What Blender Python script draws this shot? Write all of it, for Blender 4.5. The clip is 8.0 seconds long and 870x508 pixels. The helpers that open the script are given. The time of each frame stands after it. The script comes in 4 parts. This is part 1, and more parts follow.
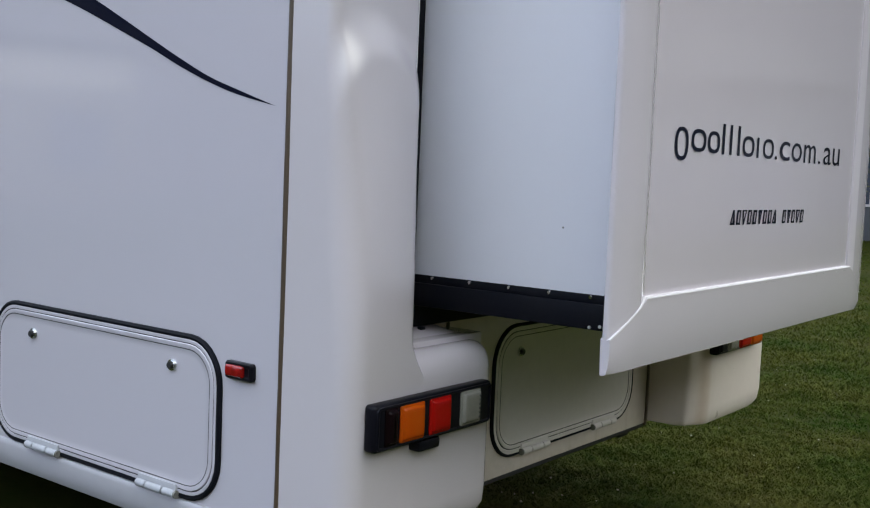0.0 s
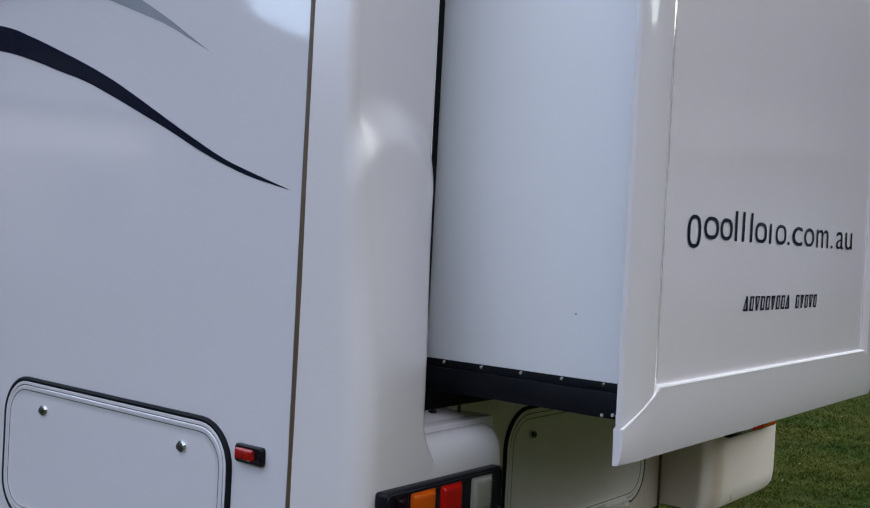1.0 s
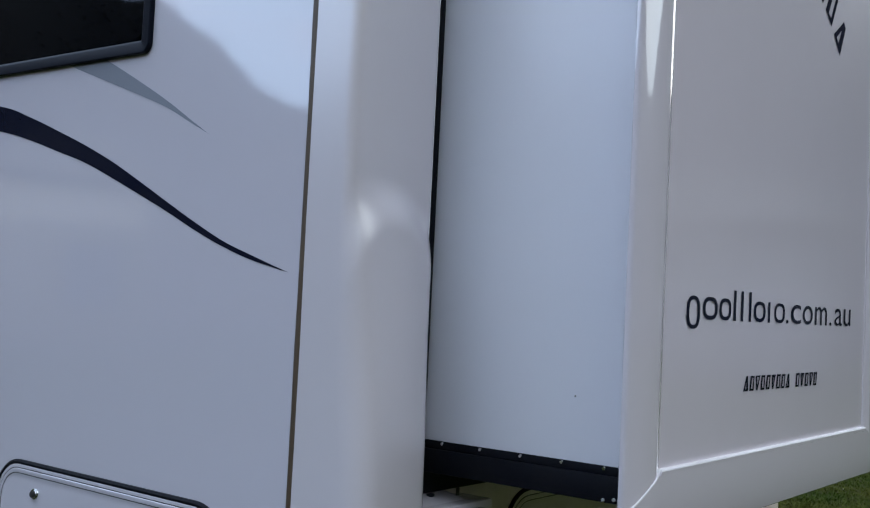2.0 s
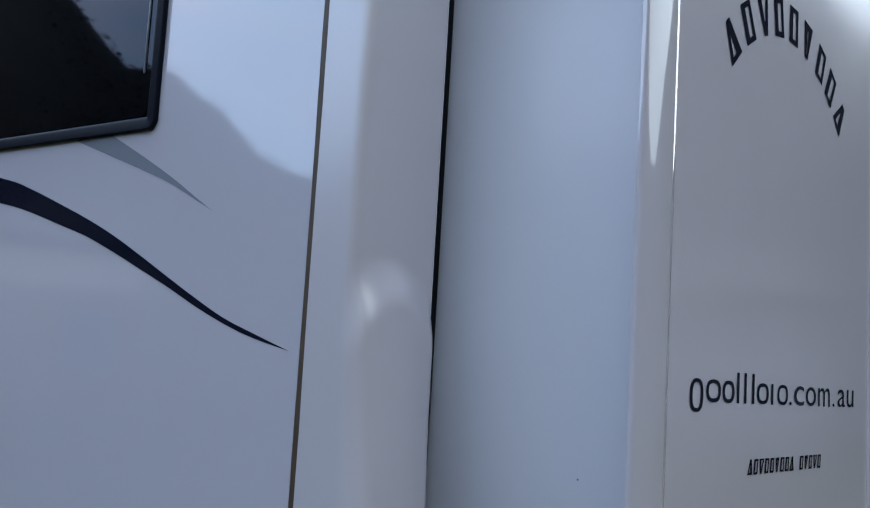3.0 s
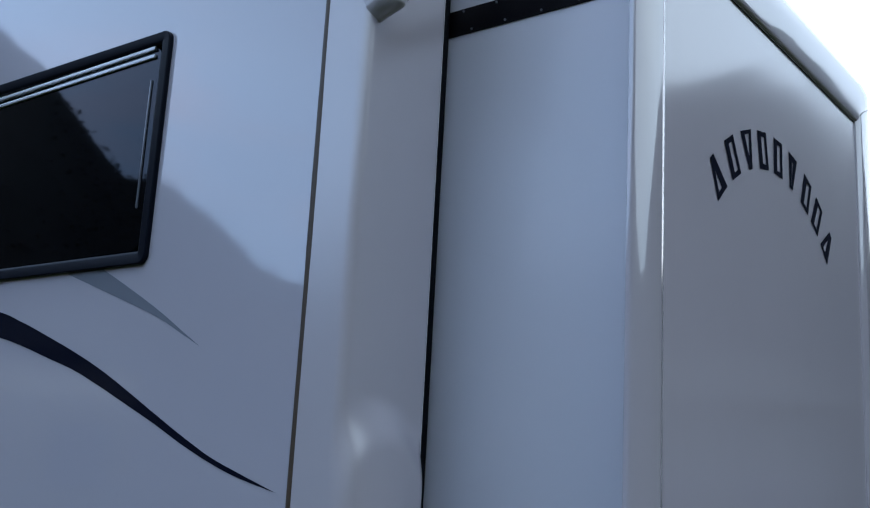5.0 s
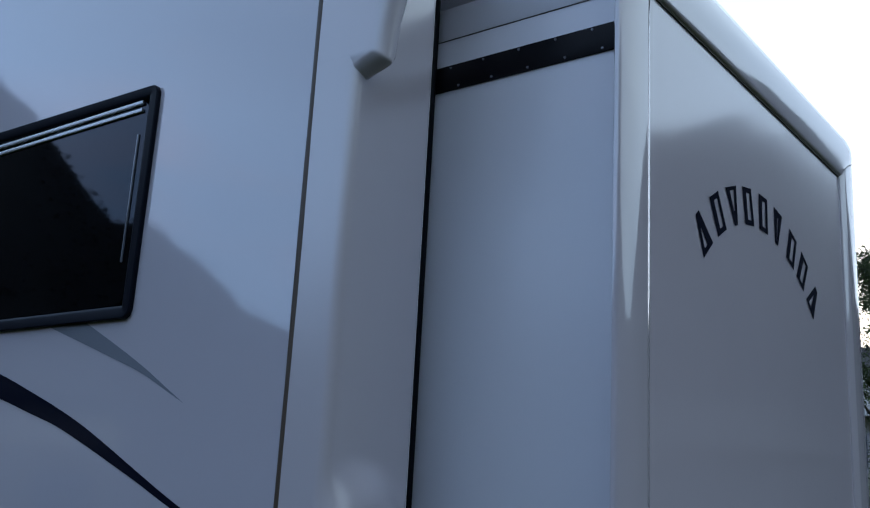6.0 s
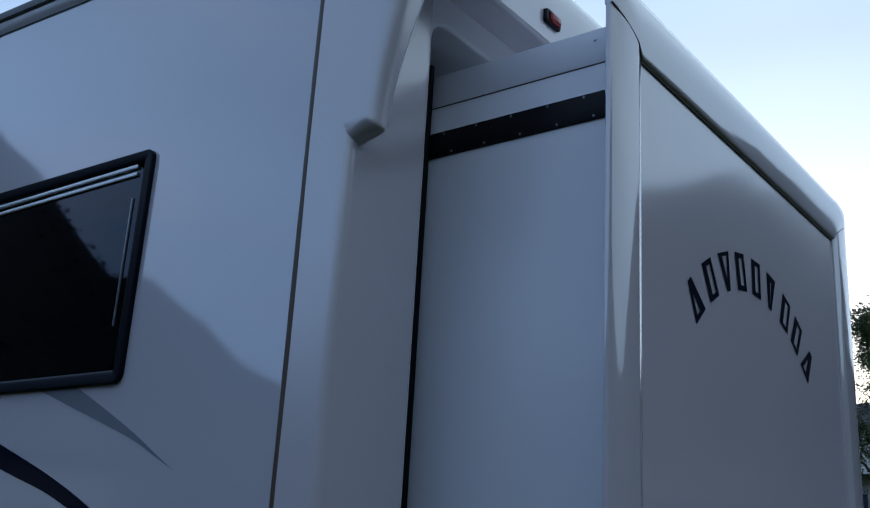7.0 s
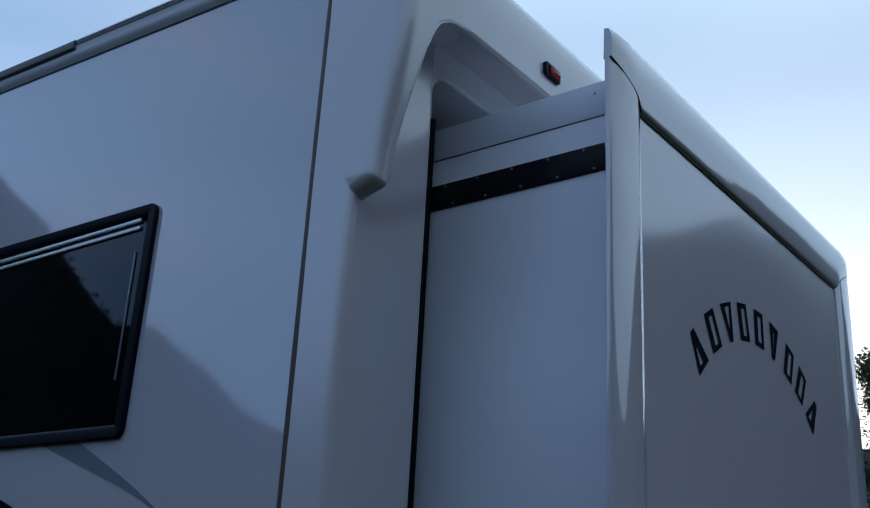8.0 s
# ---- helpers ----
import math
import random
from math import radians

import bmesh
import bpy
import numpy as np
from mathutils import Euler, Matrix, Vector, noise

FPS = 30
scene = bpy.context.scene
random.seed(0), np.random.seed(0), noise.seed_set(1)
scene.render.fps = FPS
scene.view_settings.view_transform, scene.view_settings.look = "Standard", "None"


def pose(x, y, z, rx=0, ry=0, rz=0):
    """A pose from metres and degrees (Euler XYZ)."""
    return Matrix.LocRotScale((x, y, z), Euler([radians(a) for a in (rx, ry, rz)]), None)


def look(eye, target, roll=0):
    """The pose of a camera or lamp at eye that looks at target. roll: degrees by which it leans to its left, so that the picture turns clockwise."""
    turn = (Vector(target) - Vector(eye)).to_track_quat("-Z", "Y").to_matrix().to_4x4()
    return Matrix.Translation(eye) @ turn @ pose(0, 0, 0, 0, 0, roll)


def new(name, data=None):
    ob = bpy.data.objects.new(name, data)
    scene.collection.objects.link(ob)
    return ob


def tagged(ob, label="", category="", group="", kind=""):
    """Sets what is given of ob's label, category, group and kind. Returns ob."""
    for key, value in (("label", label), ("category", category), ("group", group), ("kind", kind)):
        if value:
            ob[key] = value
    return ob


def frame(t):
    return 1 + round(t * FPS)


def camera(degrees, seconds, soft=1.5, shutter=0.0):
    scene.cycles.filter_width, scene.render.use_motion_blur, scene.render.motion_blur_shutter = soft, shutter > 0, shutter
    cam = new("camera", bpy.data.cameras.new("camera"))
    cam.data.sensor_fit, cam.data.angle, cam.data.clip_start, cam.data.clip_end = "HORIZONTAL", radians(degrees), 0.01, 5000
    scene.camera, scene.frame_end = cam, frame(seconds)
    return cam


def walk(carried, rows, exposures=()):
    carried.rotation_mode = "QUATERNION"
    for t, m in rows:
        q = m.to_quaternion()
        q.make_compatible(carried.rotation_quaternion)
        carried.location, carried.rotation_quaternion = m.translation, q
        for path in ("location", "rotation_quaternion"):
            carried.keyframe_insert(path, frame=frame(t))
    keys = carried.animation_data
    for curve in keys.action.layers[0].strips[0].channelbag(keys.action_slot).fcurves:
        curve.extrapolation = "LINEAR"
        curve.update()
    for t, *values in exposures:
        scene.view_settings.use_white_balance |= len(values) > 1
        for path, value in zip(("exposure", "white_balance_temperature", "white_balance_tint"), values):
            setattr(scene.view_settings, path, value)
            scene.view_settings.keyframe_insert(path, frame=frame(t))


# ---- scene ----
cam = camera(45.4, 8.0, soft=1.2)
PATH = [
    (0, (-1.689, -2.001, 1.308), (-0.103, -0.792, 1.153), 2.4),
    (0.5, (-1.69, -1.999, 1.333), (-0.113, -0.774, 1.233), 2.7),
    (1, (-1.694, -1.996, 1.353), (-0.12, -0.763, 1.323), 3.0),
    (1.5, (-1.691, -1.991, 1.371), (-0.115, -0.761, 1.407), 2.9),
    (3, (-1.695, -1.974, 1.414), (-0.132, -0.748, 1.643), 3.4),
    (3.5, (-1.701, -1.97, 1.435), (-0.141, -0.752, 1.724), 3.7),
    (4, (-1.703, -1.972, 1.455), (-0.159, -0.747, 1.796), 3.1),
    (4.5, (-1.696, -1.985, 1.471), (-0.161, -0.765, 1.861), 3.1),
    (6, (-1.692, -1.991, 1.515), (-0.163, -0.81, 2.031), 3.2),
    (6.5, (-1.688, -2.006, 1.529), (-0.172, -0.832, 2.1), 3.4),
    (7, (-1.691, -2.006, 1.544), (-0.186, -0.841, 2.16), 3.4),
    (7.5, (-1.689, -2.009, 1.549), (-0.197, -0.851, 2.208), 3.1),
    (8, (-1.697, -2.014, 1.559), (-0.222, -0.858, 2.258), 3.2),
]
EXPOSURE = [(0, 2.33, 7850, 23.5), (1.7, 2.0, 7200, 22.5), (3, 1.67, 6650, 21), (4.5, 1.32, 6300, 20.5), (6, 0.77, 5950, 19), (8, 0.12, 5550, 16)]
walk(cam, [(t, look(eye, target, roll)) for t, eye, target, roll in PATH], EXPOSURE)

# ---- the path and lens are above; light ----
W = 2.52                      # the caravan's width
world = bpy.data.worlds.new("world")
scene.world = world
world.use_nodes = True
wn, wl = world.node_tree.nodes, world.node_tree.links
wn.clear()
SUN_AZ = 18.0                 # degrees from +x towards +y
sky = wn.new("ShaderNodeTexSky")
sky.sky_type = 'NISHITA'
sky.sun_disc = False
sky.sun_elevation = radians(10.0)
sky.sun_rotation = radians(90.0 - SUN_AZ)
sky.altitude = 20.0
sky.air_density, sky.dust_density, sky.ozone_density = 1.0, 0.7, 1.6
coord = wn.new("ShaderNodeTexCoord")
cmap = wn.new("ShaderNodeMapping")
cmap.inputs["Scale"].default_value = (1.0, 1.0, 3.2)
wl.new(coord.outputs["Generated"], cmap.inputs["Vector"])
cmap.inputs["Location"].default_value = (0.3, 2.2, 5.0)
cloud = wn.new("ShaderNodeTexNoise")
cloud.inputs["Scale"].default_value = 1.4
cloud.inputs["Detail"].default_value = 2.0
cloud.inputs["Roughness"].default_value = 0.5
wl.new(cmap.outputs["Vector"], cloud.inputs["Vector"])
cramp = wn.new("ShaderNodeMapRange")
cramp.inputs["From Min"].default_value, cramp.inputs["From Max"].default_value = 0.34, 0.66
cramp.inputs["To Min"].default_value, cramp.inputs["To Max"].default_value = 0.48, 0.9
wl.new(cloud.outputs["Fac"], cramp.inputs["Value"])
csep = wn.new("ShaderNodeSeparateXYZ")
wl.new(coord.outputs["Generated"], csep.inputs["Vector"])
chigh = wn.new("ShaderNodeMapRange")          # the cloud deck thickens overhead
chigh.interpolation_type = 'SMOOTHSTEP'
chigh.inputs["From Min"].default_value, chigh.inputs["From Max"].default_value = 0.05, 0.45
chigh.inputs["To Min"].default_value, chigh.inputs["To Max"].default_value = 0.25, 0.8
wl.new(csep.outputs["Z"], chigh.inputs["Value"])
cside = wn.new("ShaderNodeVectorMath")
cside.operation = 'DOT_PRODUCT'
cside.inputs[1].default_value = (0.8, -0.6, 0.0)
wl.new(coord.outputs["Generated"], cside.inputs[0])
cbank = wn.new("ShaderNodeMapRange")          # a dull blue bank lies low over the hill beside the trailer
cbank.interpolation_type = 'SMOOTHSTEP'
cbank.inputs["From Min"].default_value, cbank.inputs["From Max"].default_value = -0.6, 0.3
cbank.inputs["To Min"].default_value, cbank.inputs["To Max"].default_value = 4.0, 0.42
wl.new(cside.outputs["Value"], cbank.inputs["Value"])
wl.new(cbank.outputs["Result"], chigh.inputs["To Min"])
cfac = wn.new("ShaderNodeMath")
cfac.operation = 'MULTIPLY'
wl.new(cramp.outputs["Result"], cfac.inputs[0])
wl.new(chigh.outputs["Result"], cfac.inputs[1])
cmix = wn.new("ShaderNodeMix")
cmix.data_type = 'RGBA'
csun = wn.new("ShaderNodeMapRange")           # cloud turns paler towards the low sun
csun.interpolation_type = 'SMOOTHSTEP'
csun.inputs["From Min"].default_value, csun.inputs["From Max"].default_value = -0.8, 0.65
wl.new(cside.outputs["Value"], csun.inputs["Value"])
chue = wn.new("ShaderNodeMix")
chue.data_type = 'RGBA'
chue.inputs["B"].default_value = (6.5, 8.1, 8.2, 1)
clift = wn.new("ShaderNodeMapRange")          # the bank is paler higher up
clift.interpolation_type = 'SMOOTHSTEP'
clift.inputs["From Min"].default_value, clift.inputs["From Max"].default_value = 0.28, 0.55
wl.new(csep.outputs["Z"], clift.inputs["Value"])
ctop = wn.new("ShaderNodeMix")
ctop.data_type = 'RGBA'
ctop.inputs["A"].default_value, ctop.inputs["B"].default_value = (2.7, 4.3, 6.1, 1), (4.4, 6.5, 8.7, 1)
wl.new(clift.outputs["Result"], ctop.inputs["Factor"])
puff = wn.new("ShaderNodeTexNoise")           # small puffs in it catch a mauve evening light
puff.inputs["Scale"].default_value, puff.inputs["Detail"].default_value = 3.6, 4.0
wl.new(cmap.outputs["Vector"], puff.inputs["Vector"])
plit = wn.new("ShaderNodeMapRange")
plit.interpolation_type = 'SMOOTHSTEP'
plit.inputs["From Min"].default_value, plit.inputs["From Max"].default_value = 0.50, 0.70
wl.new(puff.outputs["Fac"], plit.inputs["Value"])
pmix = wn.new("ShaderNodeMix")
pmix.data_type, pmix.blend_type, pmix.clamp_result = 'RGBA', 'MULTIPLY', False
pmix.inputs["B"].default_value = (1.34, 1.04, 0.96, 1)
wl.new(plit.outputs["Result"], pmix.inputs["Factor"])
wl.new(ctop.outputs["Result"], pmix.inputs["A"])
wl.new(pmix.outputs["Result"], chue.inputs["A"])
wl.new(csun.outputs["Result"], chue.inputs["Factor"])
wl.new(chue.outputs["Result"], cmix.inputs["B"])
wl.new(cfac.outputs[0], cmix.inputs["Factor"])
wl.new(sky.outputs["Color"], cmix.inputs["A"])
bg = wn.new("ShaderNodeBackground")
bg.inputs["Strength"].default_value = 0.12
wl.new(cmix.outputs["Result"], bg.inputs["Color"])
wo = wn.new("ShaderNodeOutputWorld")
wl.new(bg.outputs["Background"], wo.inputs["Surface"])

sun = new("sun", bpy.data.lights.new("sun", 'SUN'))
sun.data.energy, sun.data.angle, sun.data.color = 0.5, radians(12), (1.0, 0.9, 0.78)
sun.matrix_basis = look((40 * math.cos(radians(SUN_AZ)), 40 * math.sin(radians(SUN_AZ)), 40 * math.tan(radians(10))), (0, 0, 0))


# ---- materials ----
def material(name, base, rough=0.5, metal=0.0, coat=0.0, vary=0.0, scale=3.0, bump=0.0, bump_scale=40.0, tint=None,
             spec=0.5, island=0.0, rough_vary=0.0, wave=0.0, coat_rough=0.03, coat_ior=1.7, streak=None, band=None):
    """Principled surface: colour varied at two scales towards tint, fine bump, slow waviness, and patchy gloss."""
    m = bpy.data.materials.new(name)
    m.use_nodes = True
    nt = m.node_tree
    n, l = nt.nodes, nt.links
    p = n["Principled BSDF"]
    p.inputs["Base Color"].default_value = (*base, 1)
    p.inputs["Roughness"].default_value = rough
    p.inputs["Metallic"].default_value = metal
    p.inputs["Specular IOR Level"].default_value = spec
    p.inputs["Coat Weight"].default_value = coat
    p.inputs["Coat Roughness"].default_value = coat_rough
    p.inputs["Coat IOR"].default_value = coat_ior
    tc = n.new("ShaderNodeTexCoord")

    def noise_node(sc, detail=4.0):
        t = n.new("ShaderNodeTexNoise")
        t.inputs["Scale"].default_value = sc
        t.inputs["Detail"].default_value = detail
        l.new(tc.outputs["Object"], t.inputs["Vector"])
        return t
    if vary:
        a, b = noise_node(scale), noise_node(scale * 14, 6.0)
        add = n.new("ShaderNodeMath")
        add.operation = 'MULTIPLY_ADD'
        l.new(b.outputs["Fac"], add.inputs[0])
        add.inputs[1].default_value = 0.5
        l.new(a.outputs["Fac"], add.inputs[2])
        ramp = n.new("ShaderNodeMapRange")
        ramp.inputs["From Min"].default_value, ramp.inputs["From Max"].default_value = 0.5, 1.0
        ramp.inputs["To Max"].default_value = vary
        l.new(add.outputs[0], ramp.inputs["Value"])
        mix = n.new("ShaderNodeMix")
        mix.data_type = 'RGBA'
        mix.inputs["A"].default_value = (*base, 1)
        mix.inputs["B"].default_value = (*(tint or [c * 0.5 for c in base]), 1)
        l.new(ramp.outputs["Result"], mix.inputs["Factor"])
        col = mix.outputs["Result"]
        if island:
            geo = n.new("ShaderNodeNewGeometry")
            hsv = n.new("ShaderNodeHueSaturation")
            mr = n.new("ShaderNodeMapRange")
            mr.inputs["To Min"].default_value, mr.inputs["To Max"].default_value = 1 - island, 1 + island
            l.new(geo.outputs["Random Per Island"], mr.inputs["Value"])
            l.new(mr.outputs["Result"], hsv.inputs["Value"])
            l.new(col, hsv.inputs["Color"])
            col = hsv.outputs["Color"]
        if streak:                                 # dirt that has run down in narrow vertical streaks
            mp = n.new("ShaderNodeMapping")
            mp.inputs["Scale"].default_value = (15.0, 15.0, 0.55)
            l.new(tc.outputs["Object"], mp.inputs["Vector"])
            sn = n.new("ShaderNodeTexNoise")
            sn.inputs["Scale"].default_value, sn.inputs["Detail"].default_value = 1.0, 3.0
            l.new(mp.outputs["Vector"], sn.inputs["Vector"])
            sr = n.new("ShaderNodeMapRange")
            sr.inputs["From Min"].default_value, sr.inputs["From Max"].default_value, sr.inputs["To Max"].default_value = 0.60, 0.80, 0.3
            l.new(sn.outputs["Fac"], sr.inputs["Value"])
            sm = n.new("ShaderNodeMix")
            sm.data_type = 'RGBA'
            sm.inputs["B"].default_value = (*streak, 1)
            l.new(sr.outputs["Result"], sm.inputs["Factor"])
            l.new(col, sm.inputs["A"])
            col = sm.outputs["Result"]
        if band:                                   # one broad rust-brown run: (x, half width, colour)
            sx = n.new("ShaderNodeSeparateXYZ")
            l.new(tc.outputs["Object"], sx.inputs["Vector"])
            mn = n.new("ShaderNodeMath")
            mn.operation = 'MULTIPLY_ADD'
            mn.inputs[1].default_value, mn.inputs[2].default_value = 0.05, -0.025 - band[0]
            l.new(noise_node(9.0).outputs["Fac"], mn.inputs[0])
            off = n.new("ShaderNodeMath")
            l.new(sx.outputs["X"], off.inputs[0])
            l.new(mn.outputs[0], off.inputs[1])
            ab = n.new("ShaderNodeMath")
            ab.operation = 'ABSOLUTE'
            l.new(off.outputs[0], ab.inputs[0])
            br = n.new("ShaderNodeMapRange")
            br.interpolation_type = 'SMOOTHSTEP'
            br.inputs["From Min"].default_value, br.inputs["From Max"].default_value = 0.0, band[1]
            br.inputs["To Min"].default_value, br.inputs["To Max"].default_value = 0.45, 0.0
            l.new(ab.outputs[0], br.inputs["Value"])
            bmix = n.new("ShaderNodeMix")
            bmix.data_type = 'RGBA'
            bmix.inputs["B"].default_value = (*band[2], 1)
            l.new(br.outputs["Result"], bmix.inputs["Factor"])
            l.new(col, bmix.inputs["A"])
            col = bmix.outputs["Result"]
        l.new(col, p.inputs["Base Color"])
    if rough_vary:
        r = noise_node(scale * 2)
        mr = n.new("ShaderNodeMapRange")
        mr.inputs["To Min"].default_value, mr.inputs["To Max"].default_value = max(0, rough - rough_vary), rough + rough_vary
        l.new(r.outputs["Fac"], mr.inputs["Value"])
        l.new(mr.outputs["Result"], p.inputs["Roughness"])
    normal = None
    for sc, strength, dist in ((bump_scale, bump, 0.002), (2.6, wave, 0.02)):
        if strength:
            b = n.new("ShaderNodeBump")
            b.inputs["Strength"].default_value, b.inputs["Distance"].default_value = strength, dist
            l.new(noise_node(sc, 2.0).outputs["Fac"], b.inputs["Height"])
            if normal:
                l.new(normal, b.inputs["Normal"])
            normal = b.outputs["Normal"]
    if normal:
        l.new(normal, p.inputs["Normal"])
        l.new(normal, p.inputs["Coat Normal"])
    return m


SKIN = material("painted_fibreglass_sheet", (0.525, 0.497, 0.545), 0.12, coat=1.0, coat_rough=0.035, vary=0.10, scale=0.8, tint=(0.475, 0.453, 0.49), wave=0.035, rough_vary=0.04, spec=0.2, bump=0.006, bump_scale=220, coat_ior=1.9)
GEL = material("white_gelcoat", (0.57, 0.522, 0.545), 0.22, spec=0.25, coat=1.0, coat_ior=2.0, coat_rough=0.22, vary=0.12, scale=1.3, tint=(0.50, 0.462, 0.47), wave=0.1, rough_vary=0.05, bump=0.02, bump_scale=160)
STAINED = material("stained_gelcoat", (0.76, 0.67, 0.61), 0.25, coat=0.5, coat_rough=0.12, vary=0.5, scale=2.3, tint=(0.50, 0.43, 0.37), wave=0.1, rough_vary=0.08, streak=(0.36, 0.26, 0.15))
LOCKERGREY = material("aged_locker_paint", (0.76, 0.71, 0.68), 0.3, coat=0.4, coat_rough=0.12, vary=0.3, scale=2.0, tint=(0.50, 0.46, 0.43))
FARSTEP = material("rust_stained_gelcoat", (0.76, 0.67, 0.615), 0.3, coat=0.3, coat_rough=0.15, vary=0.35, scale=2.3, tint=(0.62, 0.54, 0.48), rough_vary=0.08, band=(1.972, 0.05, (0.52, 0.36, 0.25)))
PANEL = material("white_end_panel", (0.595, 0.542, 0.592), 0.16, coat=1.0, coat_rough=0.085, vary=0.1, scale=0.9, tint=(0.53, 0.49, 0.515), wave=0.05, rough_vary=0.03)
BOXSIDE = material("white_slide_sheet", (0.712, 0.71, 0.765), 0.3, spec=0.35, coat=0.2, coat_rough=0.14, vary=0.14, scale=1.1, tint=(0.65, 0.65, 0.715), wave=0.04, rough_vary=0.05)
DARKGREY = material("dark_grey_alloy", (0.085, 0.095, 0.10), 0.45, vary=0.3, scale=6, spec=0.3)
JOINT = material("grey_brown_joint", (0.12, 0.11, 0.105), 0.5, vary=0.4, scale=8)
SILLPAINT = material("sill_paint", (0.37, 0.365, 0.39), 0.35, spec=0.3, coat=0.2, coat_rough=0.2, vary=0.3, scale=1.6, tint=(0.29, 0.285, 0.30), bump=0.02)
HINGEWHITE = material("hinge_plastic", (0.40, 0.41, 0.44), 0.45, spec=0.35, vary=0.4, scale=20, tint=(0.29, 0.29, 0.3))
# reveal colour is lifted to stand for light bounced into the recess
REVEAL = material("bounce_lit_reveal", (0.7, 0.71, 0.74), 0.4, vary=0.4, scale=6, spec=0.3)
# gelcoat copy, painted paler to make up for bounce light under the arch
SURROUND = material("bounce_lit_gelcoat", (0.82, 0.80, 0.81), 0.22, spec=0.25, coat=0.8, coat_rough=0.12, vary=0.12, scale=1.3, tint=(0.6, 0.57, 0.575), wave=0.05)
# near-white gelcoat copy; the brow lip's edge highlight is in its colour
GLINTGEL = material("glint_gelcoat", (0.93, 0.92, 0.94), 0.25, coat=0.3, vary=0.1, scale=2.0, tint=(0.8, 0.79, 0.8))
RAILPAINT = material("painted_rail", (0.68, 0.66, 0.71), 0.3, vary=0.25, scale=4.0, tint=(0.55, 0.53, 0.57), bump=0.04)
BEADWHITE = material("sealant_white", (0.62, 0.6, 0.63), 0.5, spec=0.3, vary=0.3, scale=9.0, tint=(0.45, 0.43, 0.45), bump=0.15, bump_scale=90)
TRIM = material("white_trim", (0.58, 0.533, 0.577), 0.14, coat=1.0, coat_ior=1.9, vary=0.1, scale=2.0, tint=(0.55, 0.525, 0.55), wave=0.04)
ALU = material("pale_aluminium", (0.62, 0.64, 0.66), 0.3, metal=0.6, vary=0.2, scale=5, bump=0.05)
CHROME = material("chrome", (0.7, 0.72, 0.74), 0.12, metal=1.0, vary=0.1, scale=40)
RUBBER = material("black_rubber", (0.004, 0.005, 0.009), 0.5, spec=0.08, vary=0.5, scale=9, tint=(0.012, 0.012, 0.013), bump=0.2, bump_scale=90)
BLACK = material("black_plastic", (0.004, 0.004, 0.007), 0.35, spec=0.12, vary=0.4, scale=12, tint=(0.012, 0.012, 0.014), bump=0.1, bump_scale=300)
FRAME = material("dark_window_frame", (0.004, 0.006, 0.012), 0.3, spec=0.07, vary=0.3, scale=8, tint=(0.009, 0.011, 0.018))
SEALANT = material("brown_sealant", (0.088, 0.056, 0.034), 0.45, vary=0.7, scale=7, tint=(0.045, 0.03, 0.02), bump=0.3, bump_scale=60)
INK = material("black_vinyl", (0.005, 0.007, 0.018), 0.06, spec=0.08, vary=0.3, scale=9, tint=(0.015, 0.015, 0.022))
GREYVINYL = material("grey_vinyl", (0.19, 0.205, 0.24), 0.25, coat=0.3, vary=0.2, scale=9, tint=(0.15, 0.165, 0.2))
AMBER = material("amber_lens", (0.46, 0.058, 0.004), 0.2, spec=0.25, coat=0.05, vary=0.3, scale=30, tint=(0.45, 0.1, 0.005), bump=0.25, bump_scale=240)
RED = material("red_lens", (0.36, 0.006, 0.004), 0.2, spec=0.2, coat=0.05, vary=0.3, scale=30, tint=(0.28, 0.004, 0.004), bump=0.25, bump_scale=240)
MARKERRED = material("marker_lens", (0.36, 0.008, 0.008), 0.15, spec=0.3, coat=0.25, vary=0.7, scale=45, tint=(0.10, 0.003, 0.003), bump=0.7, bump_scale=90)
DARKRED = material("dark_red_lens", (0.006, 0.002, 0.003), 0.3, spec=0.12, vary=0.3, scale=30)
CLEAR = material("clear_lens", (0.18, 0.175, 0.155), 0.16, coat=0.5, vary=0.4, scale=30, tint=(0.25, 0.24, 0.2), bump=0.3, bump_scale=240)
TYRE = material("tyre", (0.02, 0.02, 0.02), 0.8, vary=0.4, scale=12)
STEEL = material("dark_steel", (0.03, 0.03, 0.032), 0.5, metal=0.3, vary=0.4, scale=6)
DARKIN = material("dark_lining", (0.008, 0.008, 0.009), 0.8, vary=0.3)
SOIL = material("lawn_soil", (0.012, 0.022, 0.003), 0.95, vary=1.0, scale=1.1, tint=(0.028, 0.027, 0.007), bump=0.8, bump_scale=60, spec=0.03)
BLADE = material("grass_blade", (0.015, 0.044, 0.004), 0.75, vary=1.0, scale=1.1, tint=(0.072, 0.072, 0.015), island=0.2, spec=0.04)
PETAL = material("clover_flower", (0.24, 0.24, 0.17), 0.7, vary=0.4, scale=20)
